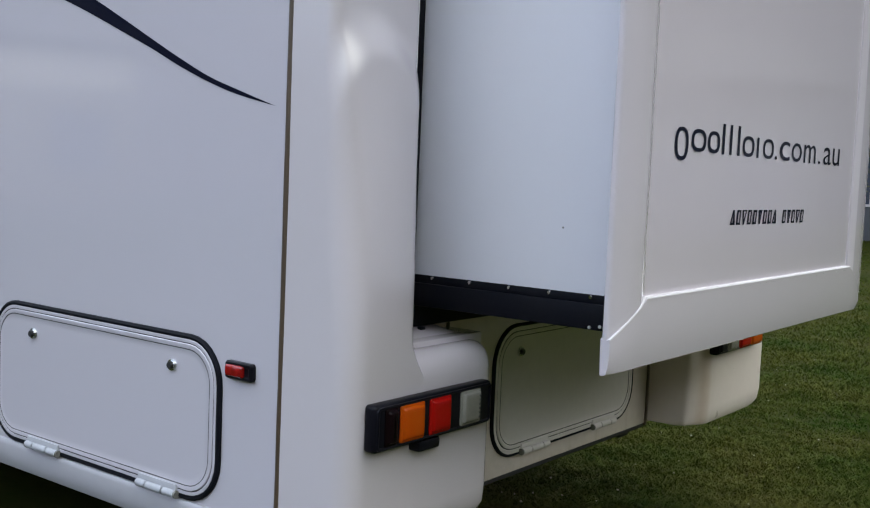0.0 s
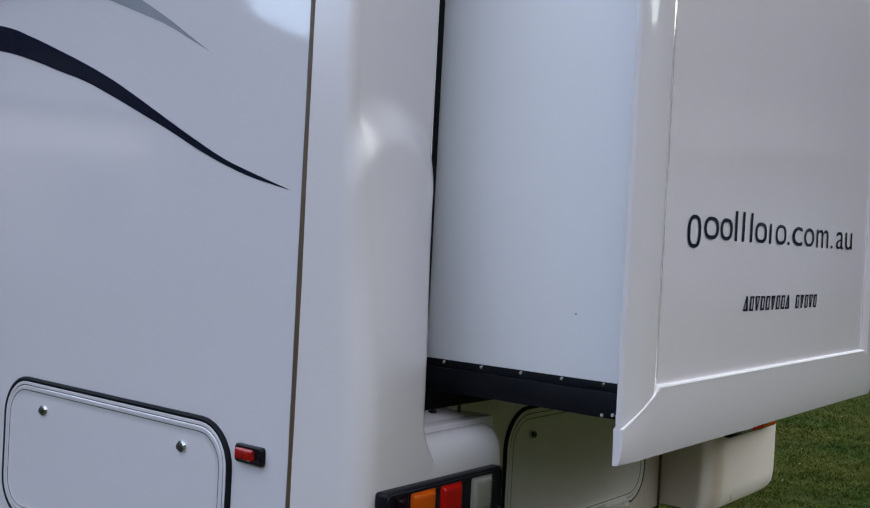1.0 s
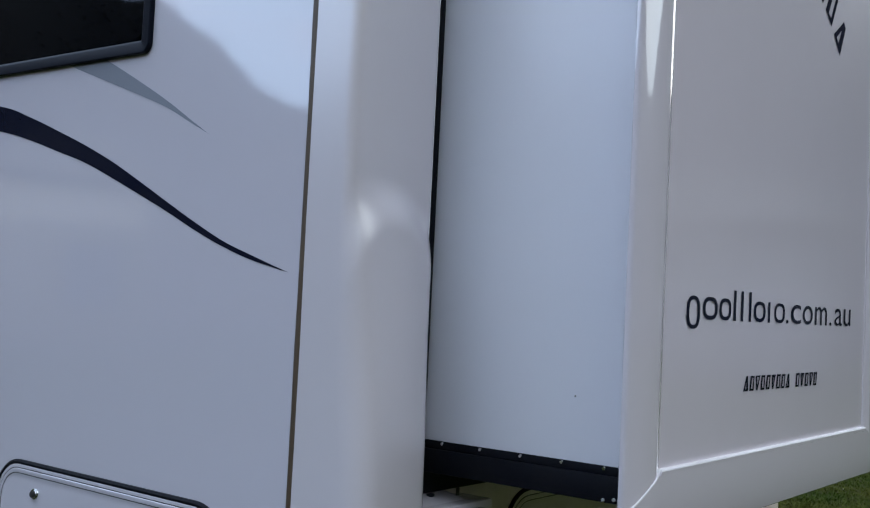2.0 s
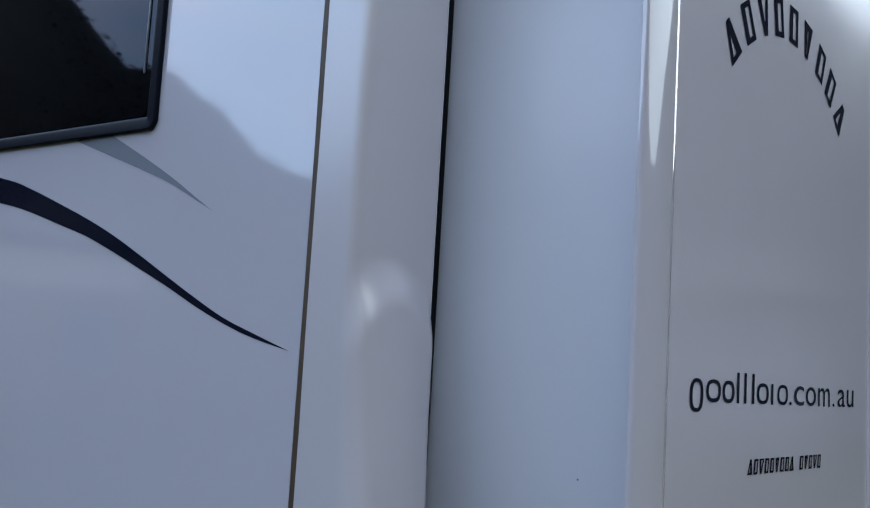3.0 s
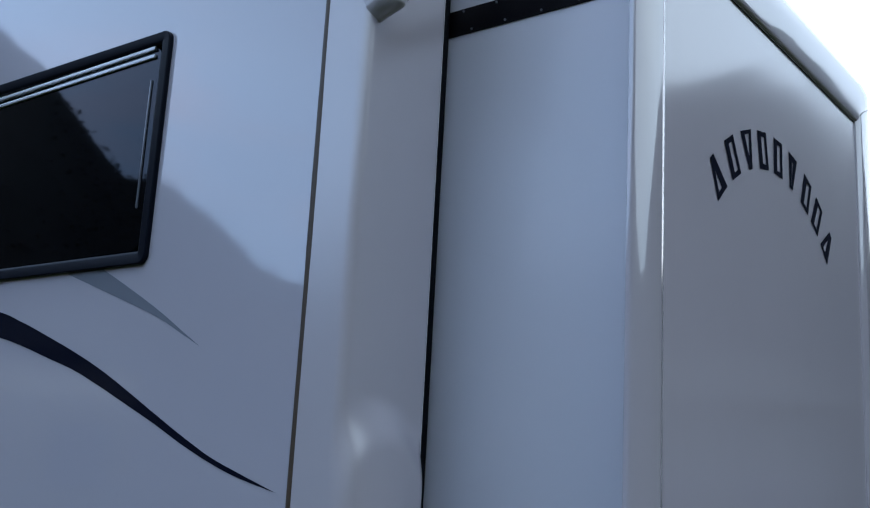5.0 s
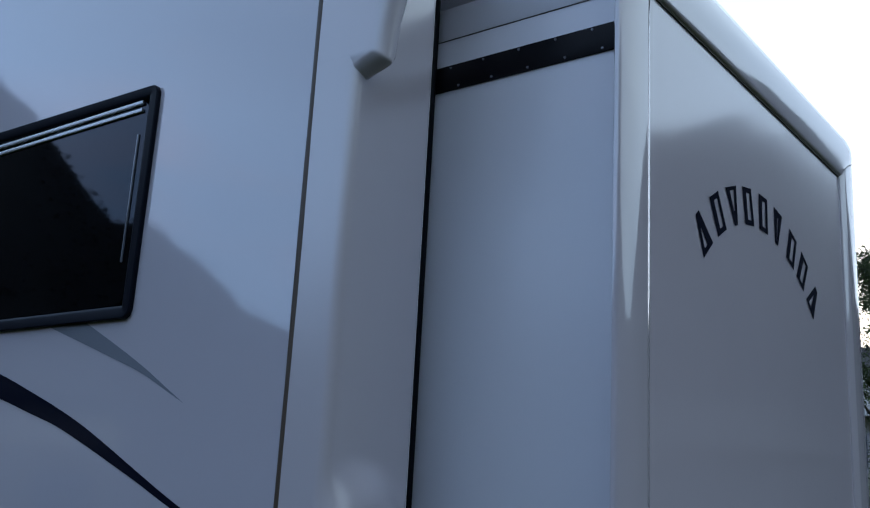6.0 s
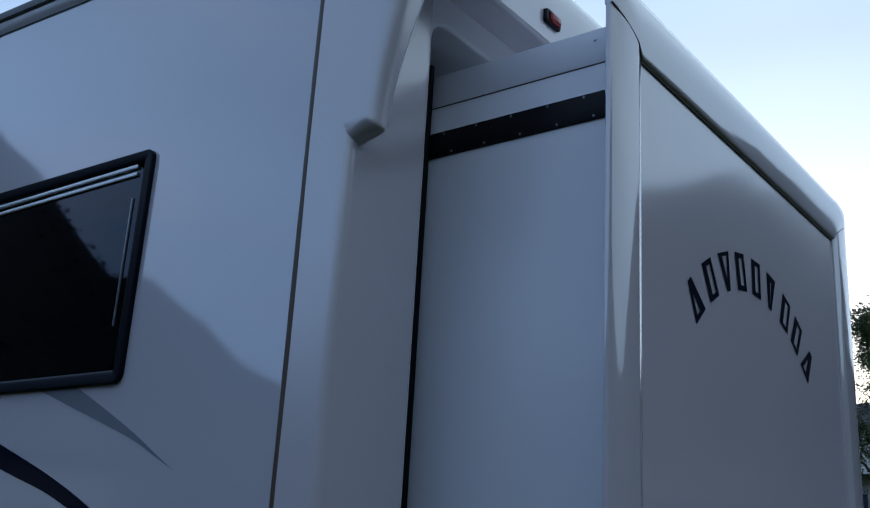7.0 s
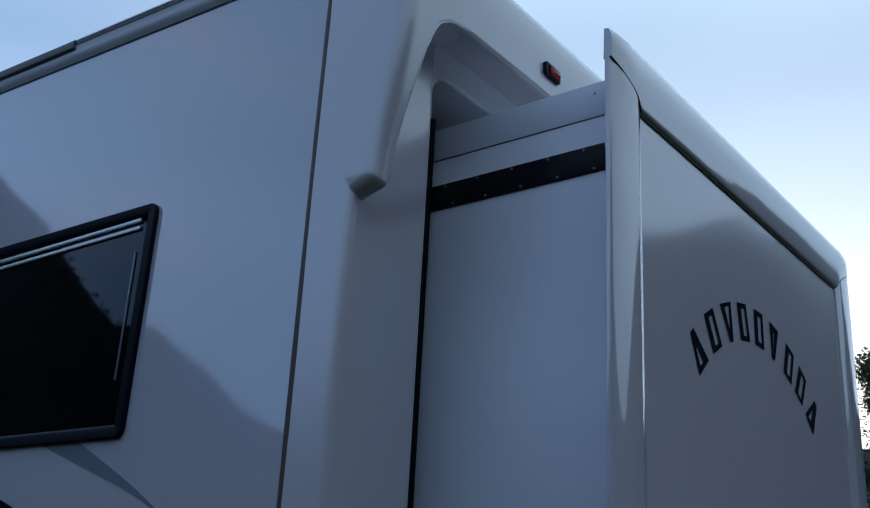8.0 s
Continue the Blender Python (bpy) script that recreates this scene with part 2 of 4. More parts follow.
LEAF = material("leaf", (0.035, 0.06, 0.016), 0.55, vary=0.7, scale=0.5, tint=(0.06, 0.075, 0.02), island=0.4, spec=0.3)
FARLEAF = material("far_wood", (0.046, 0.043, 0.044), 0.9, vary=0.7, scale=0.2, tint=(0.065, 0.061, 0.06), island=0.2, spec=0.1)
BARK = material("bark", (0.09, 0.07, 0.05), 0.9, vary=0.7, scale=3, bump=0.8, bump_scale=20)
BOARD = material("cream_weatherboard", (0.5, 0.46, 0.38), 0.6, vary=0.3, scale=1.2)
SLATE = material("dark_cladding", (0.10, 0.105, 0.12), 0.6, vary=0.3, scale=1.2)
ROOFING = material("roof_sheet", (0.16, 0.16, 0.17), 0.5, vary=0.4, scale=1.0)
PANEGLASS = material("house_window_glass", (0.03, 0.05, 0.08), 0.05, coat=1.0)
WHITEWALL = material("pale_render_wall", (0.5, 0.49, 0.47), 0.7, vary=0.3, scale=1.0)
GREYWALL = material("grey_render_wall", (0.16, 0.16, 0.15), 0.7, vary=0.3, scale=1.0)
DARKROOF = material("dark_roof_sheet", (0.07, 0.07, 0.07), 0.8, vary=0.4, scale=1.0, spec=0.1)
glass = bpy.data.materials.new("tinted_acrylic")
glass.use_nodes = True
gp = glass.node_tree.nodes["Principled BSDF"]
gp.inputs["Base Color"].default_value = (0.0008, 0.001, 0.0018, 1)
gp.inputs["Roughness"].default_value = 0.03
gp.inputs["Transmission Weight"].default_value = 0.1
gp.inputs["IOR"].default_value = 1.38
gp.inputs["Specular Tint"].default_value = (0.34, 0.64, 1.0, 1)
gp.inputs["Coat Weight"].default_value = 0.0
GLASS = glass


# ---- mesh helpers ----
def thing(name, at, label, category, group="", kind=""):
    e = new(name)
    e.empty_display_size = 0.2
    e.matrix_basis = Matrix.Translation(at)
    return tagged(e, label, category, group, kind)


def part(name, geo, mat, parent, label="", smooth=30.0, kind=""):
    """One mesh object under parent; geo is (verts, faces) or a bmesh, in world metres."""
    me = bpy.data.meshes.new(name)
    if isinstance(geo, tuple):
        me.from_pydata([tuple(v) for v in geo[0]], [], [tuple(f) for f in geo[1]])
    else:
        geo.normal_update()
        geo.to_mesh(me)
        geo.free()
    me.materials.append(mat)
    if smooth:
        me.polygons.foreach_set("use_smooth", [True] * len(me.polygons))
        me.set_sharp_from_angle(angle=radians(smooth))
    me.update()
    ob = new(name, me)
    if parent is not None:
        ob.parent = parent
        if parent.type == 'EMPTY':
            ob.matrix_parent_inverse = parent.matrix_basis.inverted()
    return tagged(ob, label, kind=kind)


def fix(geo):
    """Weld and turn the faces of (verts, faces) outwards."""
    bm = bmesh.new()
    vs = [bm.verts.new(v) for v in geo[0]]
    for f in geo[1]:
        try:
            bm.faces.new([vs[i] for i in f])
        except ValueError:
            pass
    bmesh.ops.remove_doubles(bm, verts=bm.verts, dist=0.0002)
    bmesh.ops.recalc_face_normals(bm, faces=bm.faces)
    return bm


def box(x0, x1, y0, y1, z0, z1, bevel=0.0, seg=2):
    bm = bmesh.new()
    bmesh.ops.create_cube(bm, size=1.0, matrix=Matrix.Translation(((x0 + x1) / 2, (y0 + y1) / 2, (z0 + z1) / 2)) @ Matrix.Diagonal((x1 - x0, y1 - y0, z1 - z0, 1)))
    if bevel:
        bmesh.ops.bevel(bm, geom=bm.edges[:], offset=bevel, segments=seg, affect='EDGES', profile=0.5)
    return bm


def cyl(a, b, r0, r1=None, n=16, bevel=0.0):
    a, b = Vector(a), Vector(b)
    bm = bmesh.new()
    m = Matrix.Translation((a + b) / 2) @ (b - a).to_track_quat('Z', 'Y').to_matrix().to_4x4()
    bmesh.ops.create_cone(bm, cap_ends=True, segments=n, radius1=r0, radius2=r0 if r1 is None else r1, depth=(b - a).length, matrix=m)
    if bevel:
        es = [e for e in bm.edges if any(len(f.verts) > 4 for f in e.link_faces)]
        bmesh.ops.bevel(bm, geom=es, offset=bevel, segments=2, affect='EDGES')
    return bm


def join(*bms):
    out = bmesh.new()
    for b in bms:
        me = bpy.data.meshes.new("tmp")
        b.to_mesh(me)
        b.free()
        out.from_mesh(me)
        bpy.data.meshes.remove(me)
    return out


def grid(rows, close=False):
    """(verts, faces) of a quad grid of rows of points."""
    n = len(rows[0])
    verts = [p for r in rows for p in r]
    faces = []
    for i in range(len(rows) - 1):
        for j in range(n if close else n - 1):
            k = (j + 1) % n
            faces.append((i * n + j, i * n + k, (i + 1) * n + k, (i + 1) * n + j))
    return verts, faces


def rounded(cx, cz, w, h, r, n=7):
    """Outline of a rounded rectangle in a plane, anticlockwise."""
    pts = []
    for (sx, sz, a0) in ((1, 1, 0), (-1, 1, 90), (-1, -1, 180), (1, -1, 270)):
        for i in range(n + 1):
            a = radians(a0 + 90 * i / n)
            pts.append((cx + sx * (w / 2 - r) + r * math.cos(a), cz + sz * (h / 2 - r) + r * math.sin(a)))
    return pts


def rr_sweep(place, cx, cz, w, h, r, profile, cap=False):
    """A rounded-rectangle ring; profile: (inset, height) pairs; place maps (u, v, height) to the world."""
    rows = []
    for inset, height in profile:
        rows.append([place(u, v, height) for u, v in rounded(cx, cz, w - 2 * inset, h - 2 * inset, max(r - inset, 0.004))])
    v, f = grid(rows, close=True)
    if cap:
        n = len(rows[0])
        f.append(tuple(range((len(rows) - 1) * n, len(rows) * n)))
    return fix((v, f))


def side_place(u, v, height):
    """The side wall: u along y, v up, height out of the wall."""
    return (-height, u, v)


def rear_place(y0):
    return lambda u, v, height: (u, y0 - height, v)


def smoothstep(t):
    t = min(1.0, max(0.0, t))
    return t * t * (3 - 2 * t)


def lerp(a, b, t):
    return a + (b - a) * t


def tube(points, radii, n=8):
    rows = []
    for i, p in enumerate(points):
        p = Vector(p)
        d = (Vector(points[min(i + 1, len(points) - 1)]) - Vector(points[max(i - 1, 0)])).normalized()
        q = d.to_track_quat('Z', 'Y')
        rows.append([tuple(p + q @ Vector((radii[i] * math.cos(2 * math.pi * k / n), radii[i] * math.sin(2 * math.pi * k / n), 0))) for k in range(n)])
    v, f = grid(rows, close=True)
    f.append(tuple(range(n))[::-1])
    f.append(tuple(range((len(rows) - 1) * n, len(rows) * n)))
    return v, f


# ---- ground ----
def ground_sheet():
    rng = [-1500, -400, -120, -50, -25, -12, -6, -3, 0, 3, 6, 9, 12, 16, 20, 26, 34, 50, 120, 400, 1500]
    rows = [[(x, y, 0.0 if max(abs(x), abs(y)) < 14 else 0.12 * noise.noise((x * 0.05, y * 0.05, 0))) for x in rng] for y in rng]
    return grid(rows)


ground = part("ground", ground_sheet(), SOIL, None, smooth=60, kind="structure")
tagged(ground, "mown green lawn of clover and short grass", "lawn", kind="structure")


def grass_blades():
    """Short curved blades over the stretch of lawn behind and beside the trailer."""
    rs = np.random.RandomState(4)
    n = 760000
    d = 1.5 * (28 / 1.5) ** rs.rand(n)                       # distance from the near corner of the trailer
    a = np.radians(rs.uniform(-8, 44, n) + rs.normal(0, 8, n))
    wide = rs.rand(n) < 0.42                                  # an even growth all round
    a[wide] = rs.uniform(-np.pi, np.pi, wide.sum())
    d[wide] = 19 * np.sqrt(rs.rand(wide.sum()))
    x, y = d * np.cos(a), -0.9 + d * np.sin(a)
    keep = ~((x > 0.15) & (x < W - 0.1) & (y > 0.4)) & (wide | (x > 0.4 + 0.9 * rs.rand(n)) & (y > -3.2 + 1.8 * rs.rand(n)))
    x, y, d = x[keep], y[keep], d[keep]
    n = len(x)
    patch = np.array([noise.noise((float(px) * 1.1, float(py) * 1.1, 3.0)) + 1.1 * noise.noise((float(px) * 7.0, float(py) * 7.0, 9.0)) for px, py in zip(x, y)])
    h = (0.010 + 0.013 * rs.rand(n)) * np.clip(1 + 0.8 * patch, 0.2, 2.4) * (1 + 0.03 * d)
    w = (0.0009 + 0.0009 * rs.rand(n)) * (1 + 0.20 * d)
    t = rs.uniform(0, 2 * np.pi, n)
    lean = rs.uniform(0.7, 2.2, n) * h
    la = rs.uniform(0, 2 * np.pi, n)
    cx, sx = np.cos(t) * w, np.sin(t) * w
    v = np.zeros((n, 5, 3))
    z0 = np.zeros(n)
    v[:, 0] = np.stack([x - cx, y - sx, z0], 1)
    v[:, 1] = np.stack([x + cx, y + sx, z0], 1)
    mx, my = x + np.cos(la) * lean * 0.35, y + np.sin(la) * lean * 0.35
    v[:, 2] = np.stack([mx + cx * 0.8, my + sx * 0.8, h * 0.65], 1)
    v[:, 3] = np.stack([mx - cx * 0.8, my - sx * 0.8, h * 0.65], 1)
    v[:, 4] = np.stack([x + np.cos(la) * lean, y + np.sin(la) * lean, h], 1)
    b = np.arange(n)[:, None] * 5
    quads = (b + np.array([0, 1, 2, 3])).tolist()
    tris = (b + np.array([3, 2, 4])).tolist()
    return v.reshape(-1, 3).tolist(), quads + tris


grass = part("grass", grass_blades(), BLADE, None, smooth=0, kind="stuff")
tagged(grass, "short mown grass blades growing on the lawn", "grass", kind="stuff")


def flowers():
    rs = np.random.RandomState(9)
    vs, fs = [], []
    for i in range(260):
        d = 1.6 * (12 / 1.6) ** rs.rand()
        a = math.radians(rs.uniform(-20, 50))
        x, y = d * math.cos(a), -0.9 + d * math.sin(a)
        if x < 0.6:
            continue
        r = rs.uniform(0.002, 0.0065)
        z = rs.uniform(0.02, 0.045)
        b = len(vs)
        vs += [(x, y, z + r)] + [(x + r * math.cos(k * 1.047), y + r * math.sin(k * 1.047), z) for k in range(6)] + [(x, y, z - r)]
        for k in range(6):
            fs += [(b, b + 1 + k, b + 1 + (k + 1) % 6), (b + 7, b + 1 + (k + 1) % 6, b + 1 + k)]
    return vs, fs


clover = part("clover_flowers", flowers(), PETAL, None, smooth=80, kind="stuff")
tagged(clover, "tiny white clover flower heads scattered in the lawn", "flowers", kind="stuff")

# ---- the caravan ----
van = thing("caravan", (W / 2, 2.5, 0), "white fibreglass caravan with black stripes and extended rear slide-out", "caravan")
Y0, Y1 = -0.276, 6.6           # side walls from the rear seam to the front


def roof_low(y):
    """Height of the lower edge of the roof rail, falling towards the rear."""
    return 3.318 + 0.047 * min(max(y, -0.3), 1.8)


def wall_with_window(x0, x1, hole):
    """A side wall with thickness; hole: (y0, y1, z0, z1) or None."""
    ys = [Y0, Y1] if hole is None else [Y0, hole[0], hole[1], Y1]
    zs = [0.45, 3.30] if hole is None else [0.45, hole[2], hole[3], 3.30]
    v, f = [], []
    for x in (x0, x1):
        b = len(v)
        for z in zs:
            for y in ys:
                v.append((x, y, z if z < 3.2 else roof_low(y) + 0.02))
        nx, nz = len(ys), len(zs)
        for i in range(nz - 1):
            for j in range(nx - 1):
                if hole is not None and i == 1 and j == 1:
                    continue
                f.append((b + i * nx + j, b + i * nx + j + 1, b + (i + 1) * nx + j + 1, b + (i + 1) * nx + j))
    nx, nz = len(ys), len(zs)
    o = nx * nz
    def rim(a, c):
        f.append((a, c, c + o, a + o))
    for j in range(nx - 1):
        rim(j, j + 1)
        rim((nz - 1) * nx + j, (nz - 1) * nx + j + 1)
    for i in range(nz - 1):
        rim(i * nx, (i + 1) * nx)
        rim(i * nx + nx - 1, (i + 1) * nx + nx - 1)
    if hole is not None:
        q = [nx + 1, nx + 2, 2 * nx + 2, 2 * nx + 1]
        for a, c in zip(q, q[1:] + q[:1]):
            rim(a, c)
    return fix((v, f))


WIN = (0.372, 1.66, 2.055, 2.672)
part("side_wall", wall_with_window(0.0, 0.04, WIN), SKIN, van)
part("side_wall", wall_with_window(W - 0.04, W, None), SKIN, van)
part("front_wall", box(0.04, W - 0.04, Y1 - 0.04, Y1, 0.45, 3.36), SKIN, van)
part("floor_panel", box(0.03, W - 0.03, -0.29, Y1, 0.455, 0.50), DARKIN, van)


def skirt(x, s):
    """Rounded sill along the foot of a side wall; s is the outward side."""
    prof = [(0.0, 0.455), (0.006, 0.4535), (0.0095, 0.449), (0.0115, 0.440), (0.012, 0.415), (0.010, 0.392), (0.002, 0.374), (-0.014, 0.366), (-0.05, 0.368), (-0.05, 0.455)]
    rows = [[(x + s * a, y, z) for a, z in prof] for y in (Y0 + 0.001, 1.0, 3.0, Y1)]
    return fix(grid(rows))


part("sill", skirt(0.0, -1), SILLPAINT, van)
part("sill", skirt(W, 1), SILLPAINT, van)


def roof_sheet():
    rows = []
    for y in (-0.30, 0.2, 0.7, 1.2, 1.8, 3.5, Y1):
        z = roof_low(y)
        rows.append([(x, y, z + 0.065 + 0.03 * math.sin(math.pi * x / W)) for x in [W * k / 12 for k in range(13)]])
    return grid(rows)


part("roof", roof_sheet(), GEL, van)


def rail(x, s, y0, y1, prof):
    n = 24
    rows = []
    for i in range(n + 1):
        y = lerp(y0, y1, i / n)
        rows.append([(x + s * a, y, roof_low(y) + b) for a, b in prof])
    v, f = grid(rows)
    m = len(prof)
    f += [tuple(range(m)), tuple(range(n * m, (n + 1) * m))]
    return fix((v, f))


RAIL = [(-0.01, 0.0), (0.0015, 0.0005), (0.009, 0.010), (0.0145, 0.019), (0.0168, 0.030), (0.0175, 0.038), (0.019, 0.045), (0.021, 0.054), (0.012, 0.058), (-0.01, 0.06)]
AWN = [(-0.005, 0.040), (0.0215, 0.040), (0.028, 0.046), (0.030, 0.066), (0.026, 0.076), (0.01, 0.078), (-0.01, 0.078)]
TOPLINE = [(-0.005, 0.0575), (0.0215, 0.0545), (0.0235, 0.060), (0.0215, 0.066), (-0.005, 0.068)]
TOPEDGE = [(-0.005, 0.0665), (0.022, 0.0665), (0.026, 0.071), (0.022, 0.079), (-0.005, 0.081)]
part("top_line", rail(0.0, -1, Y0, 0.92, TOPLINE), GREYVINYL, van, "dark joint under the roof skin")
part("top_edge", rail(0.0, -1, Y0, 0.918, TOPEDGE), RAILPAINT, van, "pale edge of the roof skin")
part("roof_rail", rail(0.0, -1, Y0, Y1, RAIL), RAILPAINT, van, "pale painted roof edge rail")
part("rail_seal", rail(0.0, -1, Y0, Y1, [(-0.004, -0.004), (0.003, -0.004), (0.005, -0.001), (0.004, 0.001), (-0.004, 0.001)]), GREYVINYL, van, "grey seal under the roof rail")
part("awning_rail", rail(0.0, -1, 0.92, Y1, AWN), DARKGREY, van, "dark awning rail on the roof edge")
part("roof_rail", rail(W, 1, Y0, Y1, RAIL), RAILPAINT, van)


# ---- the moulded rear cap ----
ARCH_Z = 3.128
EDGE_Z = (2.55, 2.70, 2.76, 2.86, 2.93, 2.99, 3.035, 3.065, 3.085, 3.107, 3.12, 3.128)      # inner edge of the brow, by height
EDGE_X = (0.052, 0.055, 0.060, 0.074, 0.085, 0.098, 0.114, 0.128, 0.143, 0.178, 0.218, 0.28)


FOOT_Z = (0.78, 0.81, 0.835, 0.855, 0.875, 0.90, 0.95, 1.07, 1.16, 1.27, 1.36, 1.44, 1.56)      # inner edge of the pillar, by height
FOOT_X = (0.285, 0.268, 0.255, 0.246, 0.240, 0.236, 0.239, 0.255, 0.266, 0.279, 0.286, 0.287, 0.291)


def cap_half():
    """Left half of the rear moulding: side, round corner and rear face, swept up in level sections."""
    ns, na, nr, nl, nt = 6, 12, 18, 6, 3
    zs = [0.41, 0.418, 0.43, 0.445]
    z = 0.47
    while z < ARCH_Z:
        zs.append(z)
        z += 0.007 if 1.36 < z < 1.72 or 0.76 < z < 0.96 else 0.05
    zs.append(ARCH_Z)
    rows = []
    for z in zs:
        row = []
        total = ns + na + nr + nl + nt
        for k in range(total + 1):
            r = 0.028 + 0.030 * smoothstep((1.66 - z) / 0.5)
            xe = float(np.interp(z, FOOT_Z, FOOT_X))
            bend = math.pi / 2 * min(1.0, max(0.0, (k - ns) / na))
            across = r * (1 - math.cos(bend)) + (xe - r) * min(1.0, max(0.0, (k - ns - na) / (nr + nl)))
            q = (across / xe) ** 0.75
            zc = 1.618 - (0.55 if q < 0.48 else 0.7) * (q - 0.48) ** 2      # the fuller foot begins along an arch
            low = 1 - smoothstep((z - zc) / lerp(0.2, 0.12, smoothstep(q / 0.5)) + 0.5)
            deep = lerp(lerp(0.023, 0.030, smoothstep(q / 0.5)), 0.016, smoothstep((q - 0.55) / 0.4))      # and stands out most beside the corner
            yr = -0.42 - deep * low - (0.082 - deep) * smoothstep((zc + 0.03 - z) / 0.75)
            rl = 0.014 + 0.02 * smoothstep((1.56 - z) / 0.3) - 0.024 * smoothstep((0.92 - z) / 0.12)
            tuck = max(0.0, 0.445 - z)
            xs = -0.007 + tuck * 0.6
            yr += tuck * 0.6
            if k <= ns:
                p = (xs, lerp(-0.283, yr + r, k / ns))
            elif k <= ns + na:
                a = math.pi / 2 * (k - ns) / na
                p = (xs + r * (1 - math.cos(a)), yr + r * (1 - math.sin(a)))
            elif k <= ns + na + nr:
                p = (lerp(xs + r, xe - rl, (k - ns - na) / nr), yr)
            elif k <= ns + na + nr + nl:
                a = math.pi / 2 * (k - ns - na - nr) / nl
                p = (xe - rl + rl * math.sin(a), yr + rl * (1 - math.cos(a)))
            else:
                p = (xe + 0.004, lerp(yr + rl, -0.33, (k - ns - na - nr - nl) / nt))
            row.append((p[0], p[1], z))
        rows.append(row)
    v, f = grid(rows)
    # the brow: a fuller corner that grows out of the pillar and carries the header
    def brow_row(z):
        row = []
        for k in range(ns + na + nr + nl + nt + 1):
            q = min(1.0, max(0.0, (k - ns) / (na + nr + nl)))
            out = smoothstep((z - (2.556 + 0.03 * abs(2 * q - 1.0) ** 2.0)) / 0.034)
            rise = smoothstep((z - 2.62) / 0.5)
            yr = lerp(-0.412, -0.495 - 0.06 * smoothstep((z - 2.55) / 0.55), out)
            r = lerp(0.026, 0.040 + 0.016 * rise, out)
            xe = float(np.interp(z, EDGE_Z, EDGE_X))
            rl = 0.004 + 0.008 * out
            xs = -0.0072 + (1 - out) * 0.004
            if k <= ns:
                p = (xs, lerp(-0.300, yr + r, k / ns))
            elif k <= ns + na:
                a = math.pi / 2 * (k - ns) / na
                p = (xs + r * (1 - math.cos(a)), yr + r * (1 - math.sin(a)))
            elif k <= ns + na + nr:
                p = (lerp(xs + r, max(xe - rl, xs + r), (k - ns - na) / nr), yr)
            elif k <= ns + na + nr + nl:
                a = math.pi / 2 * (k - ns - na - nr) / nl
                p = (max(xe - rl, xs + r) + rl * math.sin(a), yr + rl * (1 - math.cos(a)))
            else:
                p = (max(xe, xs + r + rl) + 0.002, lerp(yr + rl, -0.40, (k - ns - na - nr - nl) / nt))
            row.append((p[0], p[1], z))
        return row
    bz = [2.55 + 0.004 * i for i in range(24)]
    while bz[-1] < ARCH_Z - 0.02:
        bz.append(bz[-1] + (0.025 if bz[-1] < 3.0 else 0.01))
    v4, f4 = grid([brow_row(z) for z in bz + [ARCH_Z]])
    f += [tuple(i + len(v) for i in q) for q in f4]
    v += v4
    # the header over the arch
    head = []
    steps = [(ARCH_Z, 0, 0), (3.18, 0, 0), (3.24, -0.001, 0), (3.30, -0.004, 0), (3.337, -0.009, 0.002), (3.362, -0.018, 0.006), (3.382, -0.032, 0.013), (3.397, -0.05, 0.024), (3.407, -0.075, 0.04), (3.412, -0.11, 0.06)]
    for z, dy, dx in steps:
        yr, r, xs = -0.555 - dy, 0.056, -0.0072 + dx
        row = [(xs, lerp(-0.283, yr + r, k / ns), z) for k in range(ns + 1)]
        for k in range(1, na + 1):
            a = math.pi / 2 * k / na
            row.append((xs + r * (1 - math.cos(a)), yr + r * (1 - math.sin(a)), z))
        for k in range(1, 25):
            row.append((lerp(xs + r, W / 2, k / 24), yr, z))
        head.append(row)
    last = head[-1]
    head.append([(p[0] if p[0] > 0.06 else 0.06, max(p[1], -0.42), 3.416) for p in last])
    head.append([(max(p[0], 0.3), -0.283, 3.417) for p in last])
    v2, f2 = grid(head)
    f += [tuple(i + len(v) for i in q) for q in f2]
    v += v2
    # underside of the arch
    under = []
    for y, z in ((-0.555, ARCH_Z), (-0.553, ARCH_Z - 0.006), (-0.546, ARCH_Z - 0.010), (-0.53, ARCH_Z - 0.006), (-0.49, ARCH_Z + 0.006), (-0.45, ARCH_Z + 0.016), (-0.405, ARCH_Z + 0.02)):
        under.append([(lerp(0.215, W / 2, k / 12), y, z) for k in range(13)])
    v3, f3 = grid(under)
    f += [tuple(i + len(v) for i in q) for q in f3]
    v += v3
    return v, f


def mirrored(geo):
    v, f = geo
    n = len(v)
    return list(v) + [(W - p[0], p[1], p[2]) for p in v], list(f) + [tuple(n + i for i in reversed(q)) for q in f]


part("rear_cap", fix(mirrored(cap_half())), GEL, van, "moulded white gelcoat rear cap", smooth=50)


